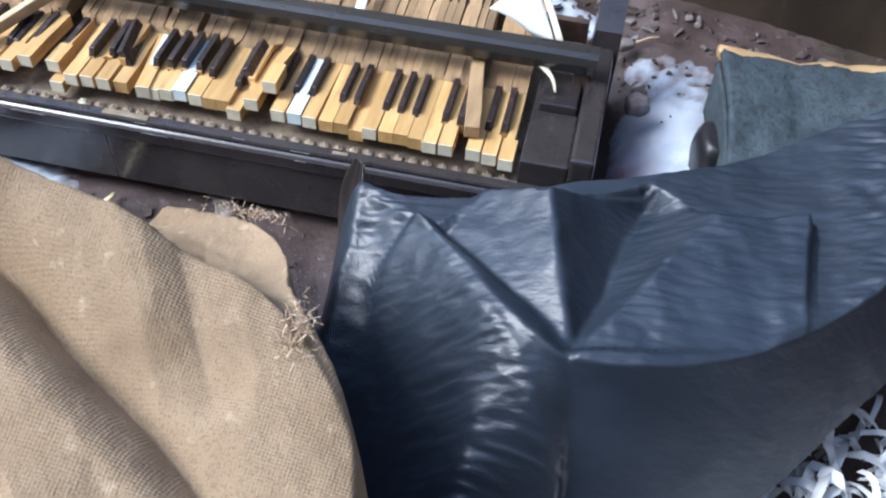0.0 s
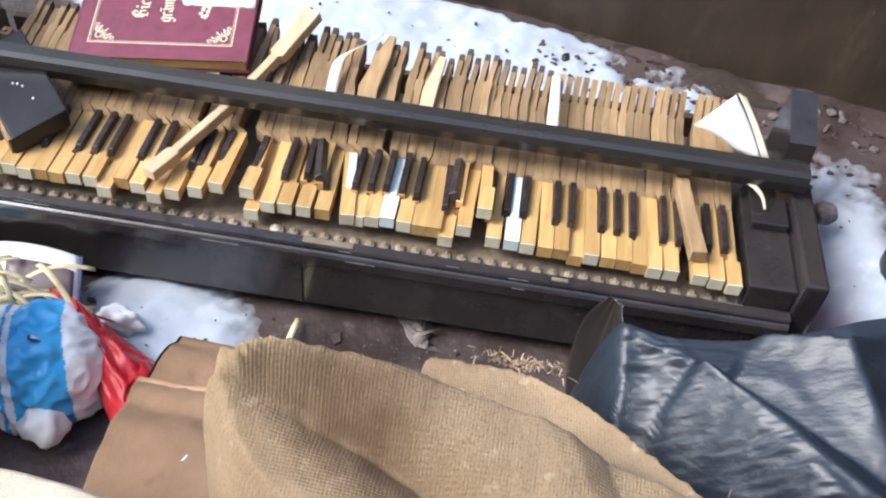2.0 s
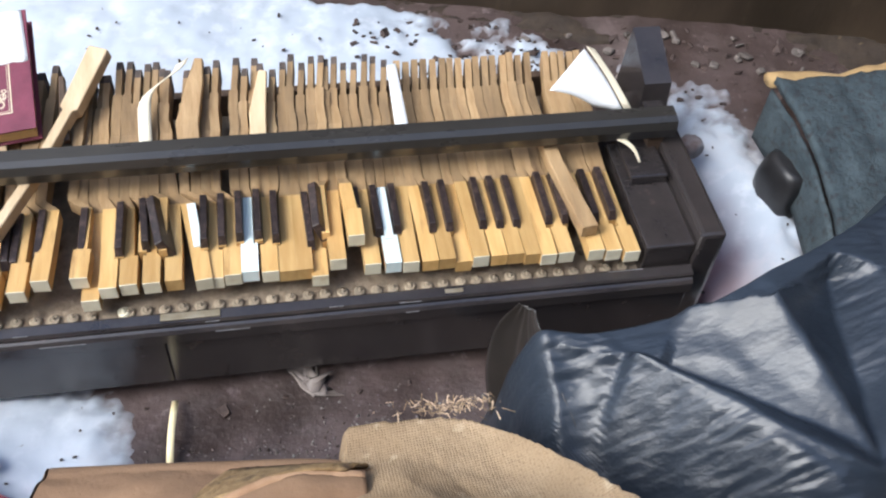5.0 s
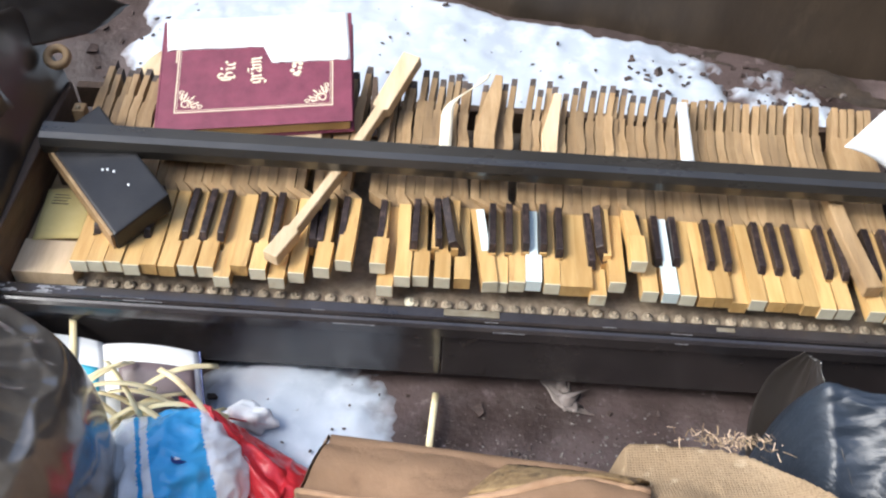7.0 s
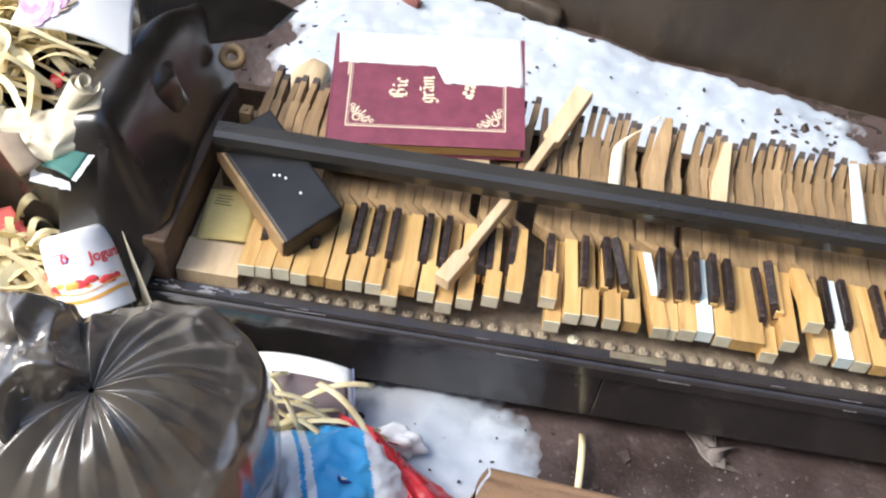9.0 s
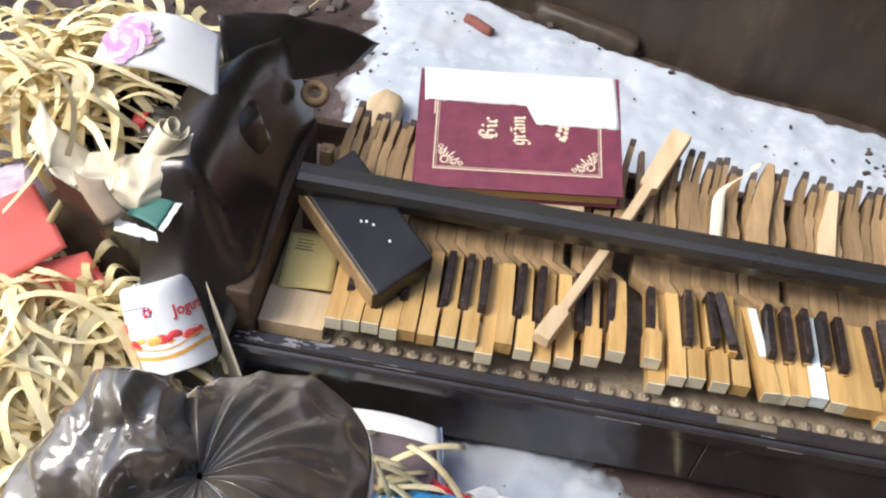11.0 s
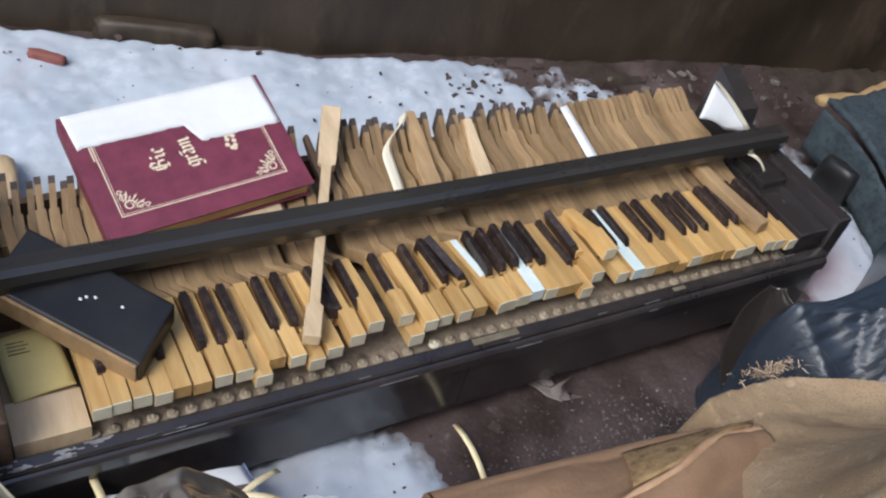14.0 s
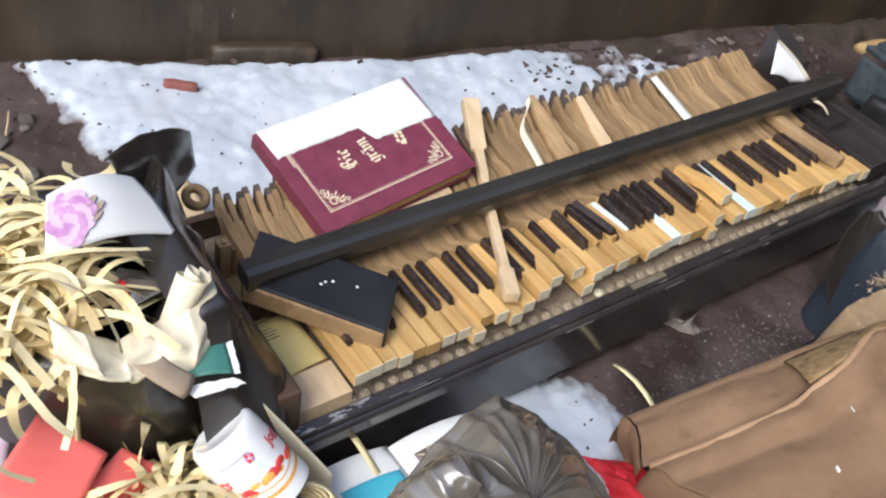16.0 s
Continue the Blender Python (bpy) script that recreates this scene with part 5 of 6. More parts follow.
def bag_body(u, v):
    a = 2 * math.pi * u
    rise = min(1.0, v / 0.78)
    r = (0.132 + 0.035 * math.sin(math.pi * min(1, 0.1 + rise * 0.8)) + 0.02 * math.cos(a - 3.8) * (1 - rise * 0.5)) * (1 + 0.03 * math.sin(3 * a + 1) + 0.025 * math.sin(5 * a + 3 * v))
    z = 0.02 + 0.355 * rise + 0.012 * math.sin(a) * rise
    if v > 0.78:
        k = (v - 0.78) / 0.22
        r *= 1 - 0.4 * k
        z += 0.02 * math.sin(math.pi * k) - 0.05 * k * k
    x, y = BC.x + r * math.cos(a), BC.y + r * math.sin(a)
    bump = 0.005 * ridged(a * 0.5, v * 1.6, 3, 2.0) + 0.006 * nz(math.cos(a) * 1.5, math.sin(a) * 1.5 + v * 2, 2.0, 5.0)
    return (x + bump * math.cos(a), y + bump * math.sin(a), z)


bag = thing("rubbish_bag", "open black plastic bag full of paper and packing strips", "bin bag", (-0.27, 0.2, 0.02))
piece("bag_skin", sheet(90, 60, bag_body), POLY, bag, "", True)


def arm_film(u, v):
    y = -0.06 + 0.4 * v
    low = 1 - step(0.0, 0.26, v)
    neck = math.exp(-((v - 0.86) / 0.17) ** 2)
    x = -0.215 + 0.13 * u - 0.03 * low * u + 0.055 * step(0.6, 0.95, v) * (1 - u)
    z0, z1 = 0.402 - 0.19 * low - 0.03 * step(0.7, 1.0, v), 0.272 - 0.07 * (1 - step(0.02, 0.2, v))
    k = step(0.35, 1.0, u)
    z = z0 + (z1 - z0) * k + 0.022 * neck * math.sin(math.pi * u) + 0.018 * math.sin(math.pi * u) * (1 - low)
    pull = math.atan2(u - 0.55, 1.0 - v)
    z += 0.0015 * math.sin(9 * pull + 1.0) * step(0.05, 0.5, 1.1 - v) * math.sin(math.pi * min(1.0, 0.1 + u)) + 0.0018 * ridged(u, v * 1.4, 4, 3.0)
    return (x + 0.004 * math.sin(7 * v) * u, y, z - 0.03 * step(0.94, 1, u))


piece("draped_film", sheet(36, 70, arm_film), POLY, bag, "black film draped over the case side", True)


def front_film(u, v):
    p = Vector(arm_film(u * 0.97, 0.0))
    return (p.x, p.y - 0.012 * math.sin(math.pi * v) - 0.012 * v, p.z - (p.z - 0.025) * v)


piece("front_film", sheet(24, 16, front_film), POLY, bag, "", True)


def flap(u, v):
    a = Vector((-0.205, 0.292, 0.448)).lerp(Vector((-0.015, 0.477, 0.316)), u) + Vector((0, 0, 0.02 * math.sin(math.pi * u)))
    b = Vector((-0.19, 0.262, 0.395)).lerp(Vector((-0.06, 0.345, 0.325)), u)
    p = a.lerp(b, v * (1 - 0.3 * u ** 3) + 0.15 * math.sin(math.pi * u) * v)
    return p + Vector((0, 0, 0.02 * math.sin(math.pi * v) * (1 - u) + 0.004 * nz(u, v, 4, 2.0)))


piece("stiff_flap", sheet(24, 16, flap, 0.002), POLY, bag, "stiff black plastic flap", True)
bm = bmesh.new()
for k in range(24):
    a0, a1 = 2 * math.pi * k / 24, 2 * math.pi * (k + 1) / 24
    ring = []
    for a in (a0, a1):
        ring.append([bm.verts.new((0.0145 * math.cos(a) + 0.0065 * math.cos(b) * math.cos(a), (0.0145 + 0.0065 * math.cos(b)) * math.sin(a), 0.008 * math.sin(b))) for b in (2 * math.pi * j / 8 for j in range(8))])
    for j in range(8):
        bm.faces.new((ring[0][j], ring[1][j], ring[1][(j + 1) % 8], ring[0][(j + 1) % 8]))
bmesh.ops.remove_doubles(bm, verts=bm.verts, dist=1e-5)
bmesh.ops.recalc_face_normals(bm, faces=bm.faces)
ring_ob = link("wooden_ring", bm, TAIL, smooth=True)
ring_ob.matrix_basis = pose(-0.077, 0.312, 0.33, 25, 8, 0)
tagged(ring_ob, "small turned wooden ring under the bag's flap", "wooden ring")

# things in the bag's mouth
rose = thing("rose_paper", "white paper printed with a pink rose", "printed paper", (-0.24, 0.21, 0.4))


def rose_sheet(u, v):
    a, b = Vector((-0.32, 0.152, 0.442)), Vector((-0.165, 0.162, 0.416))
    c, d = Vector((-0.295, 0.215, 0.48)), Vector((-0.185, 0.245, 0.45))
    return a.lerp(b, u).lerp(c.lerp(d, u), v) + Vector((0, 0, 0.016 * math.sin(math.pi * u) + 0.008 * math.sin(math.pi * v)))


piece("sheet", sheet(24, 16, rose_sheet, 0.001), PAPER, rose, "", True)
bm = bmesh.new()
rnd = random.Random(2)
lie = (Vector(rose_sheet(0.3, 0.3)) - Vector(rose_sheet(0.1, 0.3))).cross(Vector(rose_sheet(0.2, 0.5)) - Vector(rose_sheet(0.2, 0.2))).to_track_quat("Z", "Y").to_matrix().to_4x4()
for k in range(34):
    g, r = k * 2.4, 0.0041 * math.sqrt(34 - k)
    c = Vector(rose_sheet(0.21 + r * math.cos(g) * 6.4, 0.42 + r * math.sin(g) * 13)) + Vector((0, -0.0004, 0.0014 + 0.00005 * k))
    ring = bmesh.ops.create_circle(bm, cap_ends=True, segments=9, radius=0.0105 - 0.00015 * k, matrix=Matrix.Translation(c) @ lie @ pose(0, 0, 0, rnd.uniform(-0.6, 0.6), rnd.uniform(-0.6, 0.6), 0))
    for f in {f for v in ring["verts"] for f in v.link_faces}:
        f.material_index = k % 2
piece("rose_print", bm, [PINK, PINKLIGHT], rose, "pink rose print")
for u, v in ((0.42, 0.3), (0.46, 0.42), (0.41, 0.52)):
    bm = bmesh.new()
    bmesh.ops.create_circle(bm, cap_ends=True, segments=8, radius=0.007, matrix=Matrix.Translation(Vector(rose_sheet(u, v)) + Vector((0, 0, 0.0018))) @ pose(0, 0, 0, 0, -10, 40) @ Matrix.Diagonal((1.4, 0.6, 1, 1)))
    piece("leaf_print", bm, GREYBROWN, rose)


def along(points, u):
    k = u * (len(points) - 1)
    i = min(len(points) - 2, int(k))
    return Vector(points[i]).lerp(Vector(points[i + 1]), step(0, 1, k - i))


WRAP_TOP = [(-0.345, 0.075, 0.442), (-0.318, 0.052, 0.425), (-0.285, 0.052, 0.395), (-0.245, 0.062, 0.39), (-0.205, 0.05, 0.412), (-0.165, 0.075, 0.43)]
WRAP_LOW = [(-0.352, 0.045, 0.4), (-0.315, 0.012, 0.39), (-0.285, 0.008, 0.376), (-0.25, 0.01, 0.366), (-0.215, 0.006, 0.358), (-0.165, 0.04, 0.37)]


def cream_wrap(u, v):
    p = along(WRAP_TOP, u).lerp(along(WRAP_LOW, u), v)
    fold = 0.006 * ridged(u * 1.6, v * 0.6, 3, 2.0) + 0.014 * math.sin(math.pi * v)
    return p + Vector((0.003 * nz(u, v, 4, 6.0), -fold, 0.004 * ridged(u * 2, v, 3, 5.0)))


tagged(link("cream_wrapper", sheet(60, 20, cream_wrap, 0.0012), CREAM, smooth=True), "folded cream paper wrapper over the bag's rim", "wrapper")
ROLL_A, ROLL_B = Vector((-0.232, 0.05, 0.375)), Vector((-0.183, 0.068, 0.448))
ROLL_X = (ROLL_B - ROLL_A).cross(Vector((0, 0, 1))).normalized()
ROLL_Y = (ROLL_B - ROLL_A).cross(ROLL_X).normalized()


def cream_coil(u, v):
    g = 2 * math.pi * 2.3 * u
    r = (0.0055 + 0.0165 * u) * (0.65 + 0.45 * v)
    return ROLL_A.lerp(ROLL_B, v * (0.93 + 0.07 * math.sin(g * 0.5))) + ROLL_X * (r * math.cos(g)) + ROLL_Y * (r * 0.8 * math.sin(g))


tagged(link("cream_roll", sheet(90, 12, cream_coil, 0.0009), CREAM, smooth=True), "loosely rolled cream paper in the bag's mouth", "paper roll")


def brown_card(u, v):
    p = Vector((-0.286, 0.004, 0.408)).lerp(Vector((-0.25, 0.004, 0.4)), u)
    q = Vector((-0.243, -0.03, 0.362)).lerp(Vector((-0.222, -0.012, 0.37)), u)
    return p.lerp(q, v) + Vector((-0.006 * math.sin(math.pi * v), -0.006 * math.sin(math.pi * u), 0.006 * math.sin(math.pi * v)))


tagged(link("brown_scrap", sheet(10, 10, brown_card, 0.0015), KRAFT, smooth=True), "brown torn card hanging over the bag's rim", "card scrap")
green = thing("green_card", "dark green card with torn white edges", "card", (-0.2, 0.0, 0.36))
piece("card", sheet(10, 8, lambda u, v: Vector((-0.228, -0.006, 0.36)).lerp(Vector((-0.18, -0.026, 0.366)), u).lerp(Vector((-0.216, 0.012, 0.366)).lerp(Vector((-0.171, 0.022, 0.376)), u), v) + Vector((0, 0, 0.004 * math.sin(math.pi * u))), 0.0012), TEAL, green, "", True)
piece("torn_edge", sheet(12, 3, lambda u, v: Vector((-0.18, -0.026, 0.3655)).lerp(Vector((-0.17, 0.022, 0.3755)), u) + Vector((0.007 * v + 0.002 * nz(u, v, 9), -0.002 * v, -0.001)), 0.001), PAPER, green)
piece("torn_edge", sheet(14, 4, lambda u, v: Vector((-0.238, -0.012, 0.357)).lerp(Vector((-0.182, -0.028, 0.3615)), u) + Vector((0.008 * v, -0.022 * v * (1 - 0.3 * u) + 0.003 * nz(u, v, 7), 0.002 * v)), 0.001), PAPER, green)
tagged(link("plastic_wrap", sheet(20, 16, lambda u, v: (-0.26 + 0.1 * u, 0.1 + 0.07 * v, 0.37 + 0.02 * math.sin(3 * u + 2 * v) + 0.006 * ridged(u, v, 4, 2.0)), 0.0006), GREYPOLY, smooth=True), "crumpled grey plastic film inside the bag", "plastic film")
tagged(link("red_scrap", sheet(6, 6, lambda u, v: (-0.262 + 0.018 * u, 0.112 + 0.03 * v, 0.385 + 0.012 * math.sin(3 * v) + 0.004 * u), 0.001), RED, smooth=True), "small red and yellow wrapper scrap", "wrapper scrap")

# ---- packing strips ----
def pile_z(x, y):
    return max(ground_z(x, y), 0.02 + 0.15 * blob(x, y, -0.36, -0.14, 0.26, 0.26) + 0.05 * blob(x, y, -0.55, 0.05, 0.15, 0.15))


def curl(r, p, length, bend, lift, drop=None):
    """Points along a strip that starts at p, wanders and arches."""
    a, pts = r.uniform(0, 6.283), []
    q = Vector(p)
    k = r.gauss(0, bend)
    n = 12
    for i in range(n + 1):
        t = i / n
        z = (pile_z(q.x, q.y) + p[2]) if drop is None else p[2] - drop * t * t
        pts.append(Vector((q.x, q.y, z + lift * math.sin(math.pi * t))))
        a += k / n + r.gauss(0, 0.08)
        q = q + Vector((math.cos(a), math.sin(a), 0)) * length / n
    return pts


rnd = random.Random(5)
tagged(link("crumpled_paper", sheet(50, 50, lambda u, v: (-0.72 + 0.62 * u, -0.62 + 0.68 * v, pile_z(-0.72 + 0.62 * u, -0.62 + 0.68 * v) + 0.004 + 0.02 * ridged(u * 2, v * 2, 4, 2.0)), 0.002), PAPER, smooth=True), "crumpled white paper under the packing strips", "crumpled paper", kind="stuff")
pile = thing("strip_pile", "tangled heap of pale wooden packing strips", "packing strips", (-0.37, -0.19, 0.05))
bm = bmesh.new()
made = 0
for k in range(1150):
    x, y = rnd.gauss(-0.37, 0.15), rnd.gauss(-0.19, 0.17)
    if x > -0.13 + 0.25 * min(0, y + 0.1) or (x > -0.2 and y > -0.1) or (x > -0.22 and -0.12 < y) or y > 0.015 + 0.35 * min(0, x + 0.4) + 0.3 * max(0, -0.45 - x):
        continue
    if x < -0.46 and k % 3:
        continue
    single = made < 290 and k % 2 == 0
    lift = 0.05 + 0.05 * rnd.random() if single else 0.012 + 0.06 * rnd.random() ** 1.4
    one = bmesh.new() if single else bm
    ribbon(curl(rnd, (x, y, lift), rnd.uniform(0.09, 0.24), 2.4, rnd.uniform(0, 0.03)), rnd.uniform(0.007, 0.0125), one, rnd.uniform(-1.0, 1.0))
    if single:
        piece("strip", one, STRIP, pile)
        made += 1
tagged(link("packing_strips", bm, STRIP), "lower layers of tangled pale packing strips", "packing strips", kind="stuff")
bundle = thing("strip_bundle", "pale packing strips spilling from the bag", "packing strips", (-0.37, 0.2, 0.35))
for k in range(225):
    one = bmesh.new()
    if k < 165:
        x, y, z = rnd.gauss(-0.37, 0.03), rnd.gauss(0.17, 0.055), 0.375 + 0.075 * rnd.random()
    elif k < 200:
        x, y, z = rnd.gauss(-0.325, 0.03), rnd.gauss(0.29, 0.03), 0.385 + 0.045 * rnd.random()
    else:
        x, y, z = rnd.gauss(-0.34, 0.02), rnd.gauss(0.13, 0.02), 0.385 + 0.04 * rnd.random()
    ribbon(curl(rnd, (x, y, z), rnd.uniform(0.07, 0.17), 1.8, rnd.uniform(0, 0.03), rnd.uniform(0.0, 0.06)), rnd.uniform(0.008, 0.0125), one, rnd.uniform(-0.8, 0.8))
    piece("strip", one, STRIP, bundle)
bundle = thing("strip_bundle", "pale packing strips between the red card and the cup", "packing strips", (-0.25, -0.03, 0.2))
for k in range(48):
    one = bmesh.new()
    x, y = rnd.gauss(-0.285, 0.025), rnd.gauss(-0.05, 0.022)
    ribbon(curl(rnd, (x, y, 0.19 + 0.055 * rnd.random()), rnd.uniform(0.05, 0.1), 2.2, rnd.uniform(0, 0.04), rnd.uniform(0.0, 0.05)), rnd.uniform(0.008, 0.0125), one, rnd.uniform(-0.8, 0.8))
    piece("strip", one, STRIP, bundle)
bundle = thing("strip_bundle", "few pale packing strips on the soil", "packing strips", (-0.5, 0.2, 0.02))
for k in range(24):
    one = bmesh.new()
    x, y = rnd.gauss(-0.49, 0.04), rnd.gauss(0.2, 0.04)
    ribbon(curl(rnd, (x, y, 0.01 + 0.05 * rnd.random()), rnd.uniform(0.08, 0.15), 2.0, rnd.uniform(0, 0.05)), rnd.uniform(0.007, 0.0115), one, rnd.uniform(-0.8, 0.8))
    piece("strip", one, STRIP, bundle)


def strip_thing(label, pts, width, tilt=0.0):
    bm = bmesh.new()
    ribbon(pts, width, bm, tilt)
    bm.normal_update()
    bmesh.ops.solidify(bm, geom=list(bm.faces), thickness=0.0008)
    return tagged(link("packing_strip", bm, STRIP), label, "packing strip", "single packing strips")


strip_thing("single pale strip lying on the wet soil", [(0.523 - 0.006 * t, -0.046 - 0.106 * t, 0.03 + 0.012 * math.sin(3 * t)) for t in (0, 0.25, 0.5, 0.75, 1)], 0.0095)
strip_thing("pale strip arching beside the red card", [(-0.345 + 0.055 * t, 0.02 + 0.055 * math.sin(math.pi * t), 0.29 + 0.05 * math.sin(math.pi * t) - 0.06 * t) for t in [i / 12 for i in range(13)]], 0.009, 0.8)
strip_thing("pale strip sticking out of the magazine", [(0.0 + 0.012 * t, -0.02 - 0.06 * t, 0.135 - 0.03 * t) for t in (0, 0.3, 0.6, 1)], 0.01)
for k in range(15):
    r = random.Random(60 + k)
    p = (r.uniform(0.05, 0.21), r.uniform(-0.19, -0.1), 0.0)
    a = r.uniform(-0.9, 0.9)
    strip_thing("pale strip lying over the magazine", [(p[0] + 0.11 * (t - 0.5) * math.cos(a), p[1] + 0.11 * (t - 0.5) * math.sin(a), 0.085 + 0.02 * math.sin(math.pi * t) + 0.004 * k) for t in [i / 8 for i in range(9)]], 0.0085, r.uniform(-0.5, 0.5))

# papers among the strips
def card(name, label, a, b, d, mat, thick=0.001, wave=0.006, category="paper", seed=1.0):
    a, b, d = Vector(a), Vector(b), Vector(d)
    bm = sheet(12, 12, lambda u, v: a + (b - a) * u + (d - a) * v + Vector((0, 0, wave * math.sin(3 * u + seed) * math.sin(2.5 * v + seed))), thick)
    return tagged(link(name, bm, mat, smooth=True), label, category)


card("red_card", "coral red folded card on the strips", (-0.447, 0.0, 0.29), (-0.392, -0.052, 0.24), (-0.374, 0.056, 0.318), CORAL, 0.0014, 0.004, "card")
card("red_card", "second coral red card under the first", (-0.375, -0.02, 0.235), (-0.335, -0.05, 0.2), (-0.3, 0.015, 0.255), CORAL, 0.0014, 0.004, "card")
card("red_wrapper", "crumpled red wrapper on the papers", (-0.535, 0.035, 0.2), (-0.47, -0.015, 0.21), (-0.48, 0.07, 0.23), RED, 0.001, 0.02, "wrapper")
card("white_sheet", "blank white paper sheet on the rubbish", (-0.78, 0.12, 0.14), (-0.62, 0.1, 0.2), (-0.72, 0.33, 0.14), PAPER, 0.0012, 0.01)
card("white_sheet", "white paper sheet half under the others", (-0.64, 0.1, 0.16), (-0.5, 0.08, 0.2), (-0.56, 0.25, 0.14), PAPER, 0.0012, 0.012, seed=2.0)
card("floral_paper", "lilac floral printed paper among the strips", (-0.55, 0.02, 0.22), (-0.43, 0.03, 0.262), (-0.48, 0.16, 0.235), LILAC, 0.0012, 0.012)
card("floral_paper", "lilac floral printed paper under the strips", (-0.6, -0.075, 0.235), (-0.47, -0.085, 0.262), (-0.56, 0.015, 0.225), LILAC, 0.0012, 0.01)
card("white_sheet", "white paper corner showing between strips", (-0.5, -0.32, 0.16), (-0.4, -0.38, 0.17), (-0.46, -0.22, 0.21), PAPER, 0.0012, 0.01)

# ---- the yoghurt cup ----
cup = thing("yoghurt_cup", "white printed yoghurt cup tipped over in the strips", "cup", (-0.18, -0.06, 0.18))
cup_m = look((-0.178, -0.052, 0.235), (-0.178 + 0.3, -0.052 - 0.42, 0.235 - 0.52)) @ pose(0, 0, 0, 0, 0, -20)


def cup_at(a, h, out=0.0):
    r = 0.043 + 0.009 * (-h / 0.11) + out
    return cup_m @ Vector((r * math.cos(a), r * math.sin(a), h))


def lathe(profile, seg=36):
    bm = bmesh.new()
    rings = [[bm.verts.new(cup_m @ Vector((r * math.cos(a), r * math.sin(a), z))) for a in (2 * math.pi * k / seg for k in range(seg))] for r, z in profile]
    for a, b in zip(rings, rings[1:]):
        for k in range(seg):
            bm.faces.new((a[k], a[(k + 1) % seg], b[(k + 1) % seg], b[k]))
    bm.faces.new(rings[0])
    bmesh.ops.recalc_face_normals(bm, faces=bm.faces)
    return bm


piece("cup_body", lathe([(0.001, 0.046), (0.032, 0.046), (0.034, 0.0485), (0.039, 0.0475), (0.043, 0.042), (0.0445, 0.03), (0.05, -0.06), (0.0505, -0.062), (0.049, -0.06), (0.04, 0.03)]), CUPW, cup, "", True)


def cup_r(z):
    return 0.0445 + (0.03 - z) / 0.09 * 0.0055


def band(a0, a1, z0, z1, mat, name, wob=0.0):
    bm = sheet(16, 2, lambda u, v: cup_m @ Vector(((cup_r(z0 + (z1 - z0) * v) + 0.0006) * math.cos(a0 + (a1 - a0) * u), (cup_r(z0 + (z1 - z0) * v) + 0.0006) * math.sin(a0 + (a1 - a0) * u), z0 + (z1 - z0) * v + wob * math.sin(9 * u))))
    piece(name, bm, mat, cup, "", True)


UP = 1.5708
band(UP - 1.5, UP + 1.6, -0.041, -0.036, CUPORANGE, "orange_band", 0.003)
band(UP - 1.4, UP + 1.5, -0.029, -0.027, CUPORANGE, "orange_band", 0.004)
rnd = random.Random(9)
for k in range(20):
    a = UP - 1.3 + 0.13 * k
    bm = bmesh.new()
    z = -0.02 + rnd.uniform(-0.006, 0.006)
    q = Matrix.Translation(cup_m @ Vector(((cup_r(z) - 0.001) * math.cos(a), (cup_r(z) - 0.001) * math.sin(a), z)))
    bmesh.ops.create_uvsphere(bm, u_segments=8, v_segments=5, radius=rnd.uniform(0.0045, 0.0085), matrix=q @ cup_m.to_3x3().to_4x4() @ Matrix.Rotation(a, 4, "Z") @ Matrix.Diagonal((0.2, 1.3, 0.9, 1)))
    piece("fruit_print", bm, CUPRED if k % 3 else CUPORANGE, cup, "", True)
band(UP - 1.0, UP - 0.1, 0.0225, 0.0235, NAVY, "fold_line")


def cup_text(text, a, z, size):
    cu = bpy.data.curves.new("lettering", "FONT")
    cu.body, cu.size, cu.offset = text, size, 0.0005
    src = bpy.data.objects.new("lettering_source", cu)
    scene.collection.objects.link(src)
    bpy.context.view_layer.update()
    me = bpy.data.meshes.new_from_object(src.evaluated_get(bpy.context.evaluated_depsgraph_get()))
    bpy.data.objects.remove(src)
    bm = bmesh.new()
    bm.from_mesh(me)
    bpy.data.meshes.remove(me)
    for v in bm.verts:
        zz = z + v.co.y
        b = a + v.co.x / cup_r(zz)
        v.co = cup_m @ Vector(((cup_r(zz) + 0.0008) * math.cos(b), (cup_r(zz) + 0.0008) * math.sin(b), zz))
    bmesh.ops.recalc_face_normals(bm, faces=bm.faces)
    piece("lettering", bm, CUPRED, cup, "red printed letters")


JOG = UP
cup_text("Jogurts", JOG + 0.5, 0.004, 0.019)
cup_text("Jogurts", JOG - 2.25, -0.004, 0.021)
for k in range(6):
    a = 2 * math.pi * k / 6
    bm = bmesh.new()
    q = JOG - 0.15 + 0.09 * math.cos(a)
    z = 0.016 + 0.0045 * math.sin(a)
    bmesh.ops.create_uvsphere(bm, u_segments=6, v_segments=4, radius=0.0028, matrix=Matrix.Translation(cup_m @ Vector((cup_r(z) * math.cos(q), cup_r(z) * math.sin(q), z))))
    piece("berry_print", bm, PINK if k % 2 else CUPRED, cup, "", True)
band(UP - 0.3, UP + 0.02, -0.008, 0.004, MINT, "leaf_print", 0.002)
card("card_leaf", "thin cream card standing beside the cup", (-0.148, 0.0, 0.285), (-0.15, -0.004, 0.18), (-0.07, -0.085, 0.17), CREAM, 0.0012, 0.006, "card")
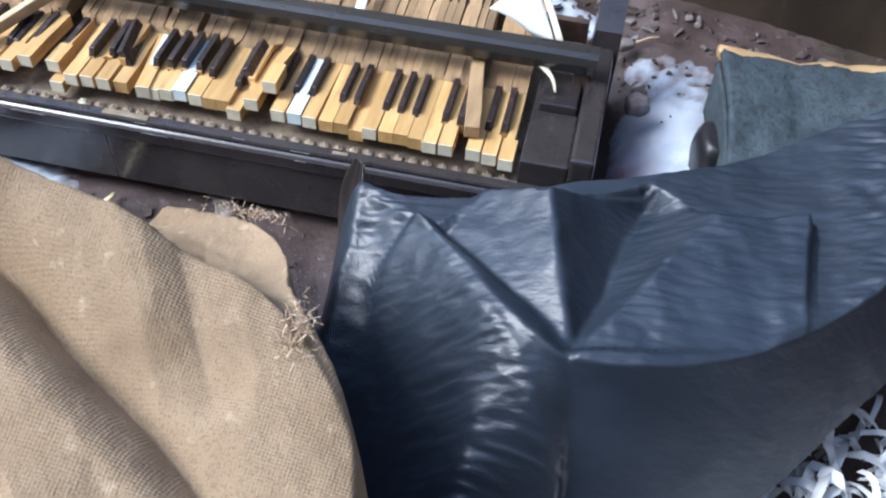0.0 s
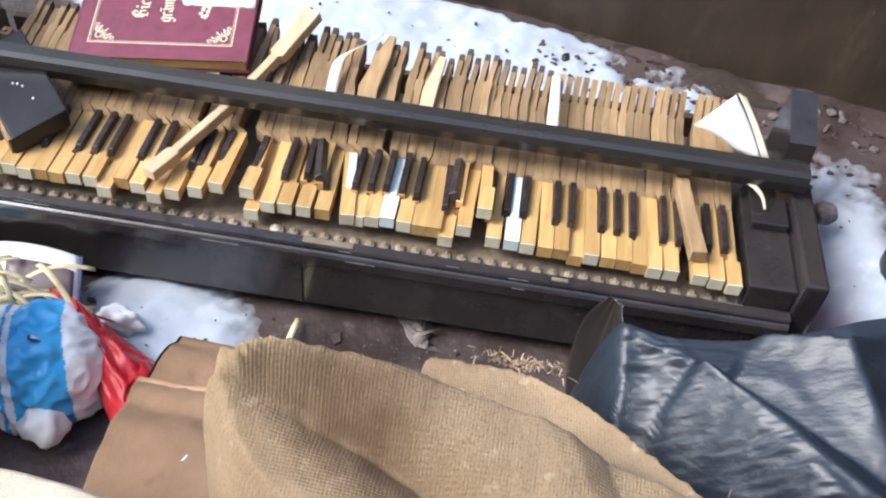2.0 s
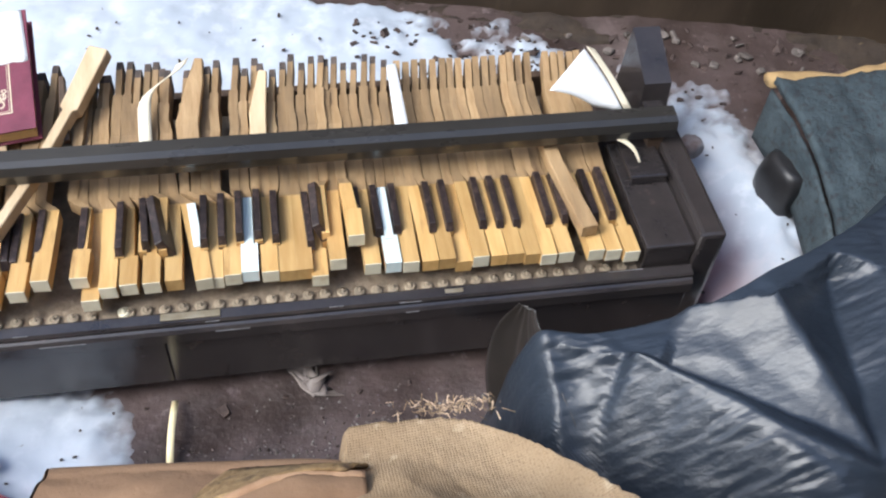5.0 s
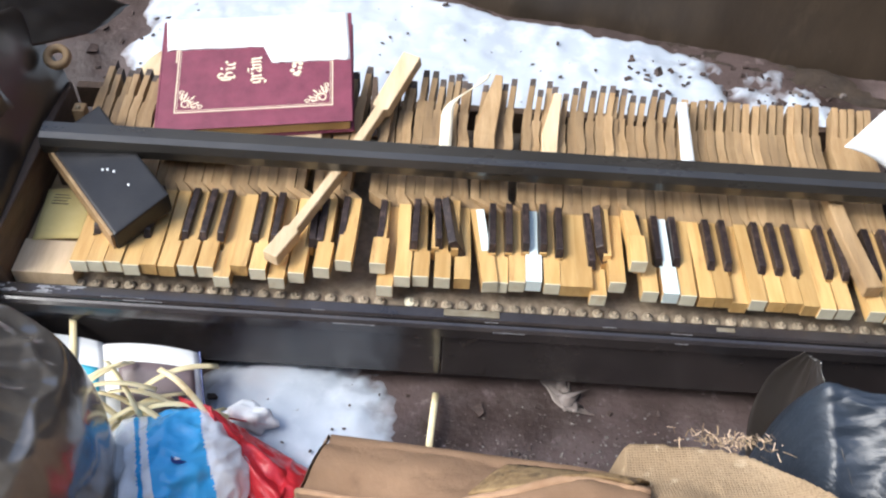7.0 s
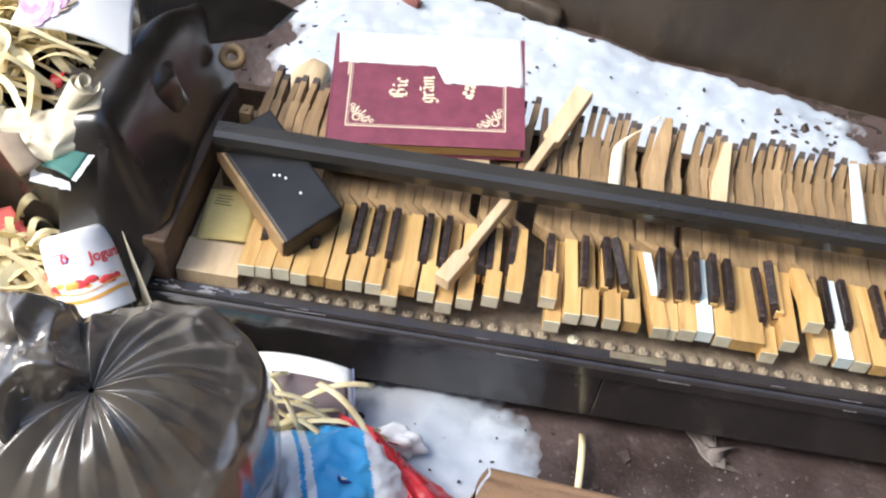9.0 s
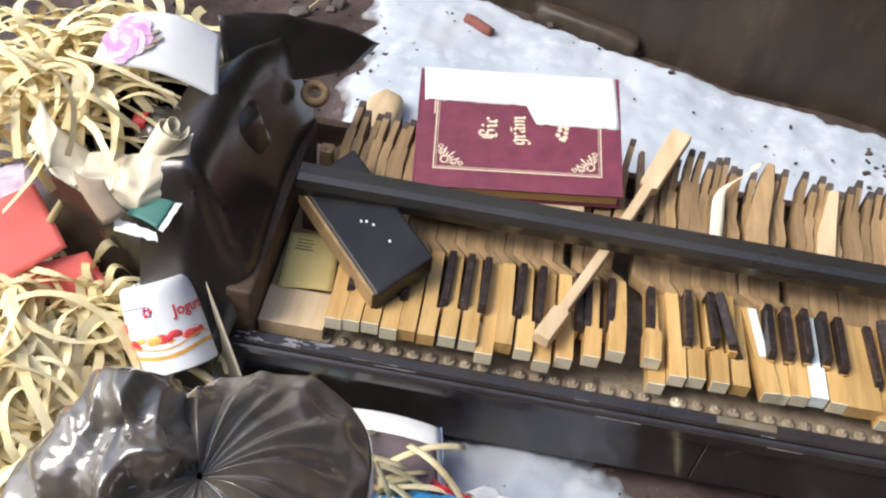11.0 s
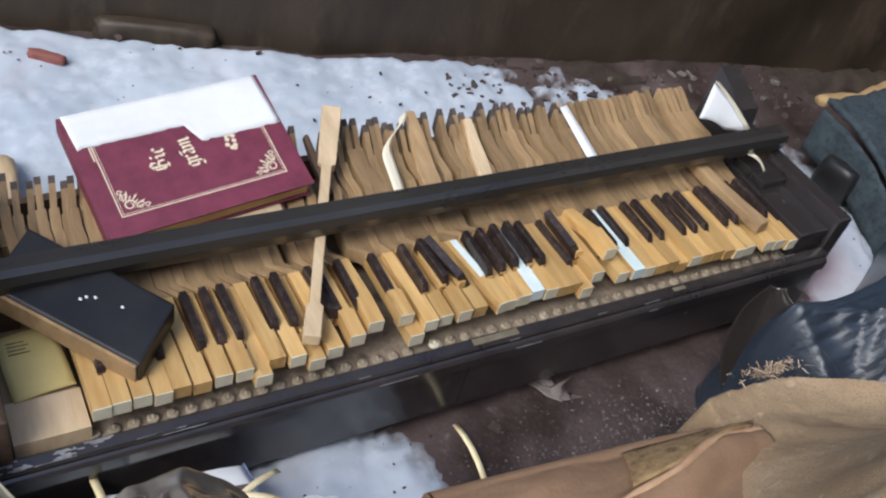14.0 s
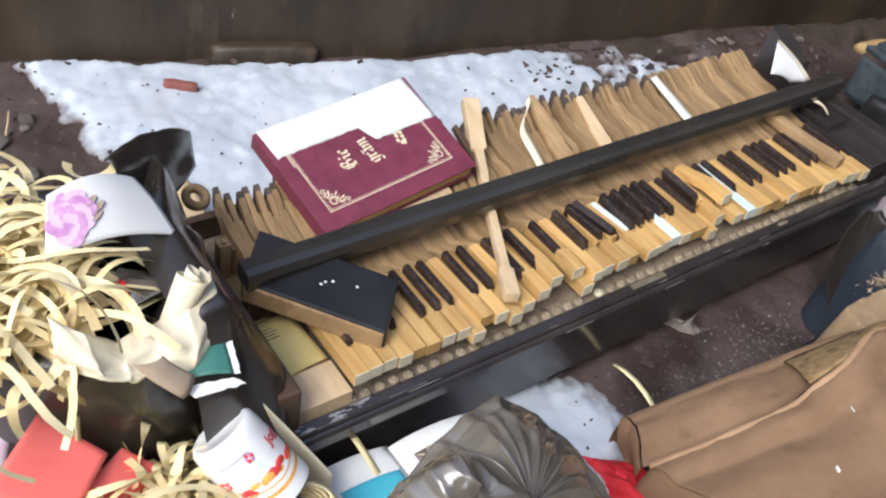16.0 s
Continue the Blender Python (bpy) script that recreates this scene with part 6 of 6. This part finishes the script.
for k in range(5):
    strip_thing("pale strip curled round the cup", [(-0.165 + 0.06 * math.cos(t) + 0.004 * k, -0.105 + 0.03 * math.sin(t) - 0.004 * k, 0.155 + 0.02 * math.sin(t) + 0.006 * k) for t in [0.26 * i for i in range(-2, 15)]], 0.009, 0.3)

# ---- knotted black bag ----
KN = Vector((-0.019, -0.351, 0.424))
KNOT_R = [(-41, 0.125), (0, 0.128), (25, 0.15), (49, 0.172), (67, 0.15), (90, 0.128), (120, 0.13), (150, 0.15), (180, 0.17), (210, 0.17), (240, 0.15), (270, 0.135), (319, 0.125), (360, 0.128), (385, 0.15)]
KNOT_DROP = [(-41, 0.1), (0, 0.09), (25, 0.085), (49, 0.075), (67, 0.035), (90, 0.04), (120, 0.06), (180, 0.05), (240, 0.07), (270, 0.09), (319, 0.1), (360, 0.09), (385, 0.085)]
PLEATS = [0, 13, 31, 40, 52, 66, 74, 95, 124, 160, 196, 224, 248, 262, 281, 303, 322, 335, 360]
pleat_rnd = random.Random(12)
PLEAT_HIGH = [pleat_rnd.uniform(0.35, 1.5) for k in PLEATS]


def knot_bag(u, v):
    deg = 360 * u
    a = radians(deg)
    s = min(1.0, v / 0.62)
    r = curve_at(KNOT_R, deg) * s ** 0.9
    k = max(i for i, p in enumerate(PLEATS[:-1]) if p <= deg)
    f = (deg - PLEATS[k]) / (PLEATS[k + 1] - PLEATS[k])
    fold = (1 - 2 * abs(f - 0.5)) * PLEAT_HIGH[k] * (PLEATS[k + 1] - PLEATS[k]) / 18
    z = KN.z - curve_at(KNOT_DROP, deg) * s ** 1.8 - 0.014 * math.sin(math.pi * s) ** 0.8 + 0.02 * math.sin(math.pi * min(1.0, s * 1.15)) + (0.014 + 0.022 * math.exp(-((deg - 62) / 34) ** 2)) * fold * math.sin(math.pi * min(1.0, s * 0.95 + 0.04)) * (1 - 0.45 * s)
    x, y = KN.x + 0.003 * math.cos(a) + r * math.cos(a), KN.y + 0.003 * math.sin(a) + r * math.sin(a)
    z += step(0.25, 0.9, s) * (0.016 * ridged(x, y, 9, 4.0) + 0.009 * ridged(x, y, 19, 7.0) - 0.01) + 0.0015 * ridged(x, y, 55, 2.0) * s
    if v > 0.62:
        d = (v - 0.62) / 0.38
        z -= 0.36 * d ** 1.25
        out = 0.016 * math.sin(math.pi * min(1.0, d * 1.2)) + 0.008 * ridged(a * 0.9, d, 3, 2.0) * d
        x, y = x + out * math.cos(a), y + out * math.sin(a)
    return (x, y, over(x, y, z))


knotted = thing("knotted_bag", "tied shiny black plastic bag with a pleated knot", "bin bag", (-0.024, -0.36, 0.02))
piece("bag_skin", sheet(300, 80, knot_bag), GREYPOLY, knotted, "", True)


def neck_hood(u, v):
    """The gathered neck of the bag, flopped over as a crumpled hood that ends at the knot."""
    a = 2 * math.pi * u
    r = math.cos(v * math.pi / 2) ** 0.7
    c, e = math.cos(a), math.sin(a)
    x = -0.086 + (0.062 if c > 0 else 0.074) * r * c
    y = -0.335 + (0.06 if e > 0 else 0.078) * r * e
    z = 0.37 + 0.105 * math.sin(v * math.pi / 2) ** 0.75 + 0.012 * e * v
    q = 0.026 * ridged(x * 0.9 + z * 0.3, y * 0.5 + z * 0.2, 17, 3.0) + 0.009 * ridged(x + z * 0.3, y * 0.5 - z * 0.3, 36, 8.0) + 0.0012 * ridged(x, y + z, 80, 5.0) - 0.02
    k = 1 - v * v
    return (x + q * c * k, y + q * e * k, z + q * (0.4 + 0.6 * v))


piece("neck_hood", sheet(140, 50, neck_hood), GREYPOLY, knotted, "crumpled gathered neck", True)


# ---- magazine, blue and red bags in front of the piano ----
mag = thing("magazine", "open magazine with colour photographs leaning on the piano front", "magazine", (0.05, -0.09, 0.04))
ma, mb, mc = Vector((-0.092, -0.044, 0.108)), Vector((0.181, -0.05, 0.104)), Vector((-0.05, -0.21, 0.04))
mag_at = lambda u, v, h=0.0: ma + (mb - ma) * u + (mc - ma) * v + Vector((0, 0, 0.012 * abs(math.sin(math.pi * u * 2)) ** 0.7 * (1 - 0.3 * v) + h))


def mag_part(name, u0, u1, v0, v1, h, mat, label=""):
    piece(name, sheet(14, 8, lambda u, v: mag_at(u0 + (u1 - u0) * u, v0 + (v1 - v0) * v, h), 0.0008), mat, mag, label, True)


mag_part("left_page", 0, 0.5, 0, 1, 0, PAPER)
mag_part("right_page", 0.5, 1.0, 0.02, 0.95, 0.001, PAPER)
mag_part("blue_photo", 0.12, 0.47, 0.22, 0.5, 0.002, SKYPRINT, "blue printed photograph")
mag_part("dark_photo", 0.58, 0.97, 0.17, 0.85, 0.003, PHOTO, "dark printed photograph")
piece("cover_edge", sheet(2, 8, lambda u, v: mag_at(1.0 + 0.012 * u, v * 0.9, -0.002), 0.002), NAVY, mag)


def lump(c, r, seed, rough=0.16, sub=4, flat=0.0):
    bm = bmesh.new()
    bmesh.ops.create_icosphere(bm, subdivisions=sub, radius=1)
    for v in bm.verts:
        p = v.co.copy()
        k = 1 + rough * noise.noise(p * 1.6 + Vector((seed, 0, 0))) + 0.1 * (1 - abs(noise.noise(p * 3.2 + Vector((0, seed, 0)))) * 2) * 0.6
        v.co = Vector((c[0] + r[0] * p.x * k, c[1] + r[1] * p.y * k, max(c[2] + r[2] * p.z * k, ground_z(c[0], c[1]) - 0.004)))
    return bm


pack = thing("printed_bag", "blue and white printed plastic bag, crumpled", "plastic bag", (0.17, -0.25, 0.03))
bm = lump((0.19, -0.24, 0.078), (0.088, 0.082, 0.074), 3.0, 0.16, 6)
for v in bm.verts:
    v.co += (v.co - Vector((0.19, -0.24, 0.078))).normalized() * (0.01 * ridged(v.co.x * 1.2 + v.co.z, v.co.y, 16, 3.0) + 0.004 * ridged(v.co.x, v.co.y + v.co.z, 40, 6.0))
for f in bm.faces:
    c = f.calc_center_median()
    w = c.x + 0.35 * (c.y + 0.24) + 0.008 * noise.noise(c * 9)
    f.smooth = True
    # The white past 0.243 is the film's sheen, set as colour; the rest is print.
    f.material_index = 1 if 0.168 < w < 0.243 or 0.15 < w < 0.157 else 0
piece("film", bm, [WHITEFILM, BLUE], pack)
bm = bmesh.new()
bmesh.ops.create_circle(bm, cap_ends=True, segments=20, radius=0.017, matrix=pose(0.214, -0.247, 0.1615, 8, 14, 50) @ Matrix.Diagonal((1, 0.62, 1, 1)))
piece("printed_oval", bm, NAVY, pack, "dark blue oval mark")
bm = bmesh.new()
bmesh.ops.create_circle(bm, cap_ends=True, segments=20, radius=0.0125, matrix=pose(0.214, -0.247, 0.163, 8, 14, 50) @ Matrix.Diagonal((1, 0.35, 1, 1)))
piece("printed_oval", bm, WHITEFILM, pack)
RED_BACK = [(0.172, -0.138, 0.06), (0.215, -0.14, 0.075), (0.265, -0.155, 0.06), (0.33, -0.178, 0.035), (0.385, -0.205, 0.024)]
RED_FRONT = [(0.19, -0.168, 0.1), (0.24, -0.2, 0.1), (0.275, -0.25, 0.06), (0.33, -0.32, 0.04), (0.385, -0.36, 0.024)]


def red_film(u, v):
    p = along(RED_BACK, v).lerp(along(RED_FRONT, v), u)
    arch = math.sin(math.pi * u) ** 0.6 * (0.055 - 0.012 * v)
    crush = ridged(u * 1.2 + v * 0.4, v * 1.4, 3, 2.0)
    return p + Vector((0.004 * crush, 0, arch + 0.009 * crush * math.sin(math.pi * u) + 0.005 * ridged(u * 2, v * 3, 4, 6.0)))


tagged(link("red_bag", sheet(50, 50, red_film, 0.0006), RED, smooth=True), "crumpled thin red plastic bag with twisted neck", "plastic bag")
tagged(link("crumpled_tissue", lump((0.262, -0.125, 0.055), (0.034, 0.018, 0.028), 2.0, 0.4, 4), PAPER, smooth=True), "crumpled white tissue beside the red bag", "tissue")
tagged(link("crumpled_tissue", lump((0.235, -0.33, 0.07), (0.03, 0.025, 0.03), 5.0, 0.4, 3), PAPER, smooth=True), "crumpled white and yellow tissue by the blue bag", "tissue")
WET_A, WET_B, WET_C = Vector((0.668, 0.004, 0)), Vector((0.712, 0.008, 0)), Vector((0.737, -0.059, 0))


def wet_scrap(u, v):
    p = WET_A.lerp(WET_B, u).lerp(WET_C - Vector((0.022 * (1 - u), 0, 0)), v) + Vector((0.005 * nz(u, v, 5, 1.0), 0.005 * nz(u, v, 5, 4.0), 0))
    return (p.x, p.y, ground_z(p.x, p.y) + 0.0035 + 0.0015 * nz(u, v, 4, 2.0))


tagged(link("wet_paper", sheet(16, 14, wet_scrap, 0.0008), WETPAPER, smooth=True), "torn wet grey paper stuck to the soil", "paper scrap")
tagged(link("yellow_plastic", tube([(1.04, -0.2, 0.05), (1.045, -0.21, 0.11), (1.05, -0.22, 0.16)], [0.018, 0.02, 0.016], 12), YELLOW, smooth=True), "yellowish plastic bottle under the black bag", "bottle")
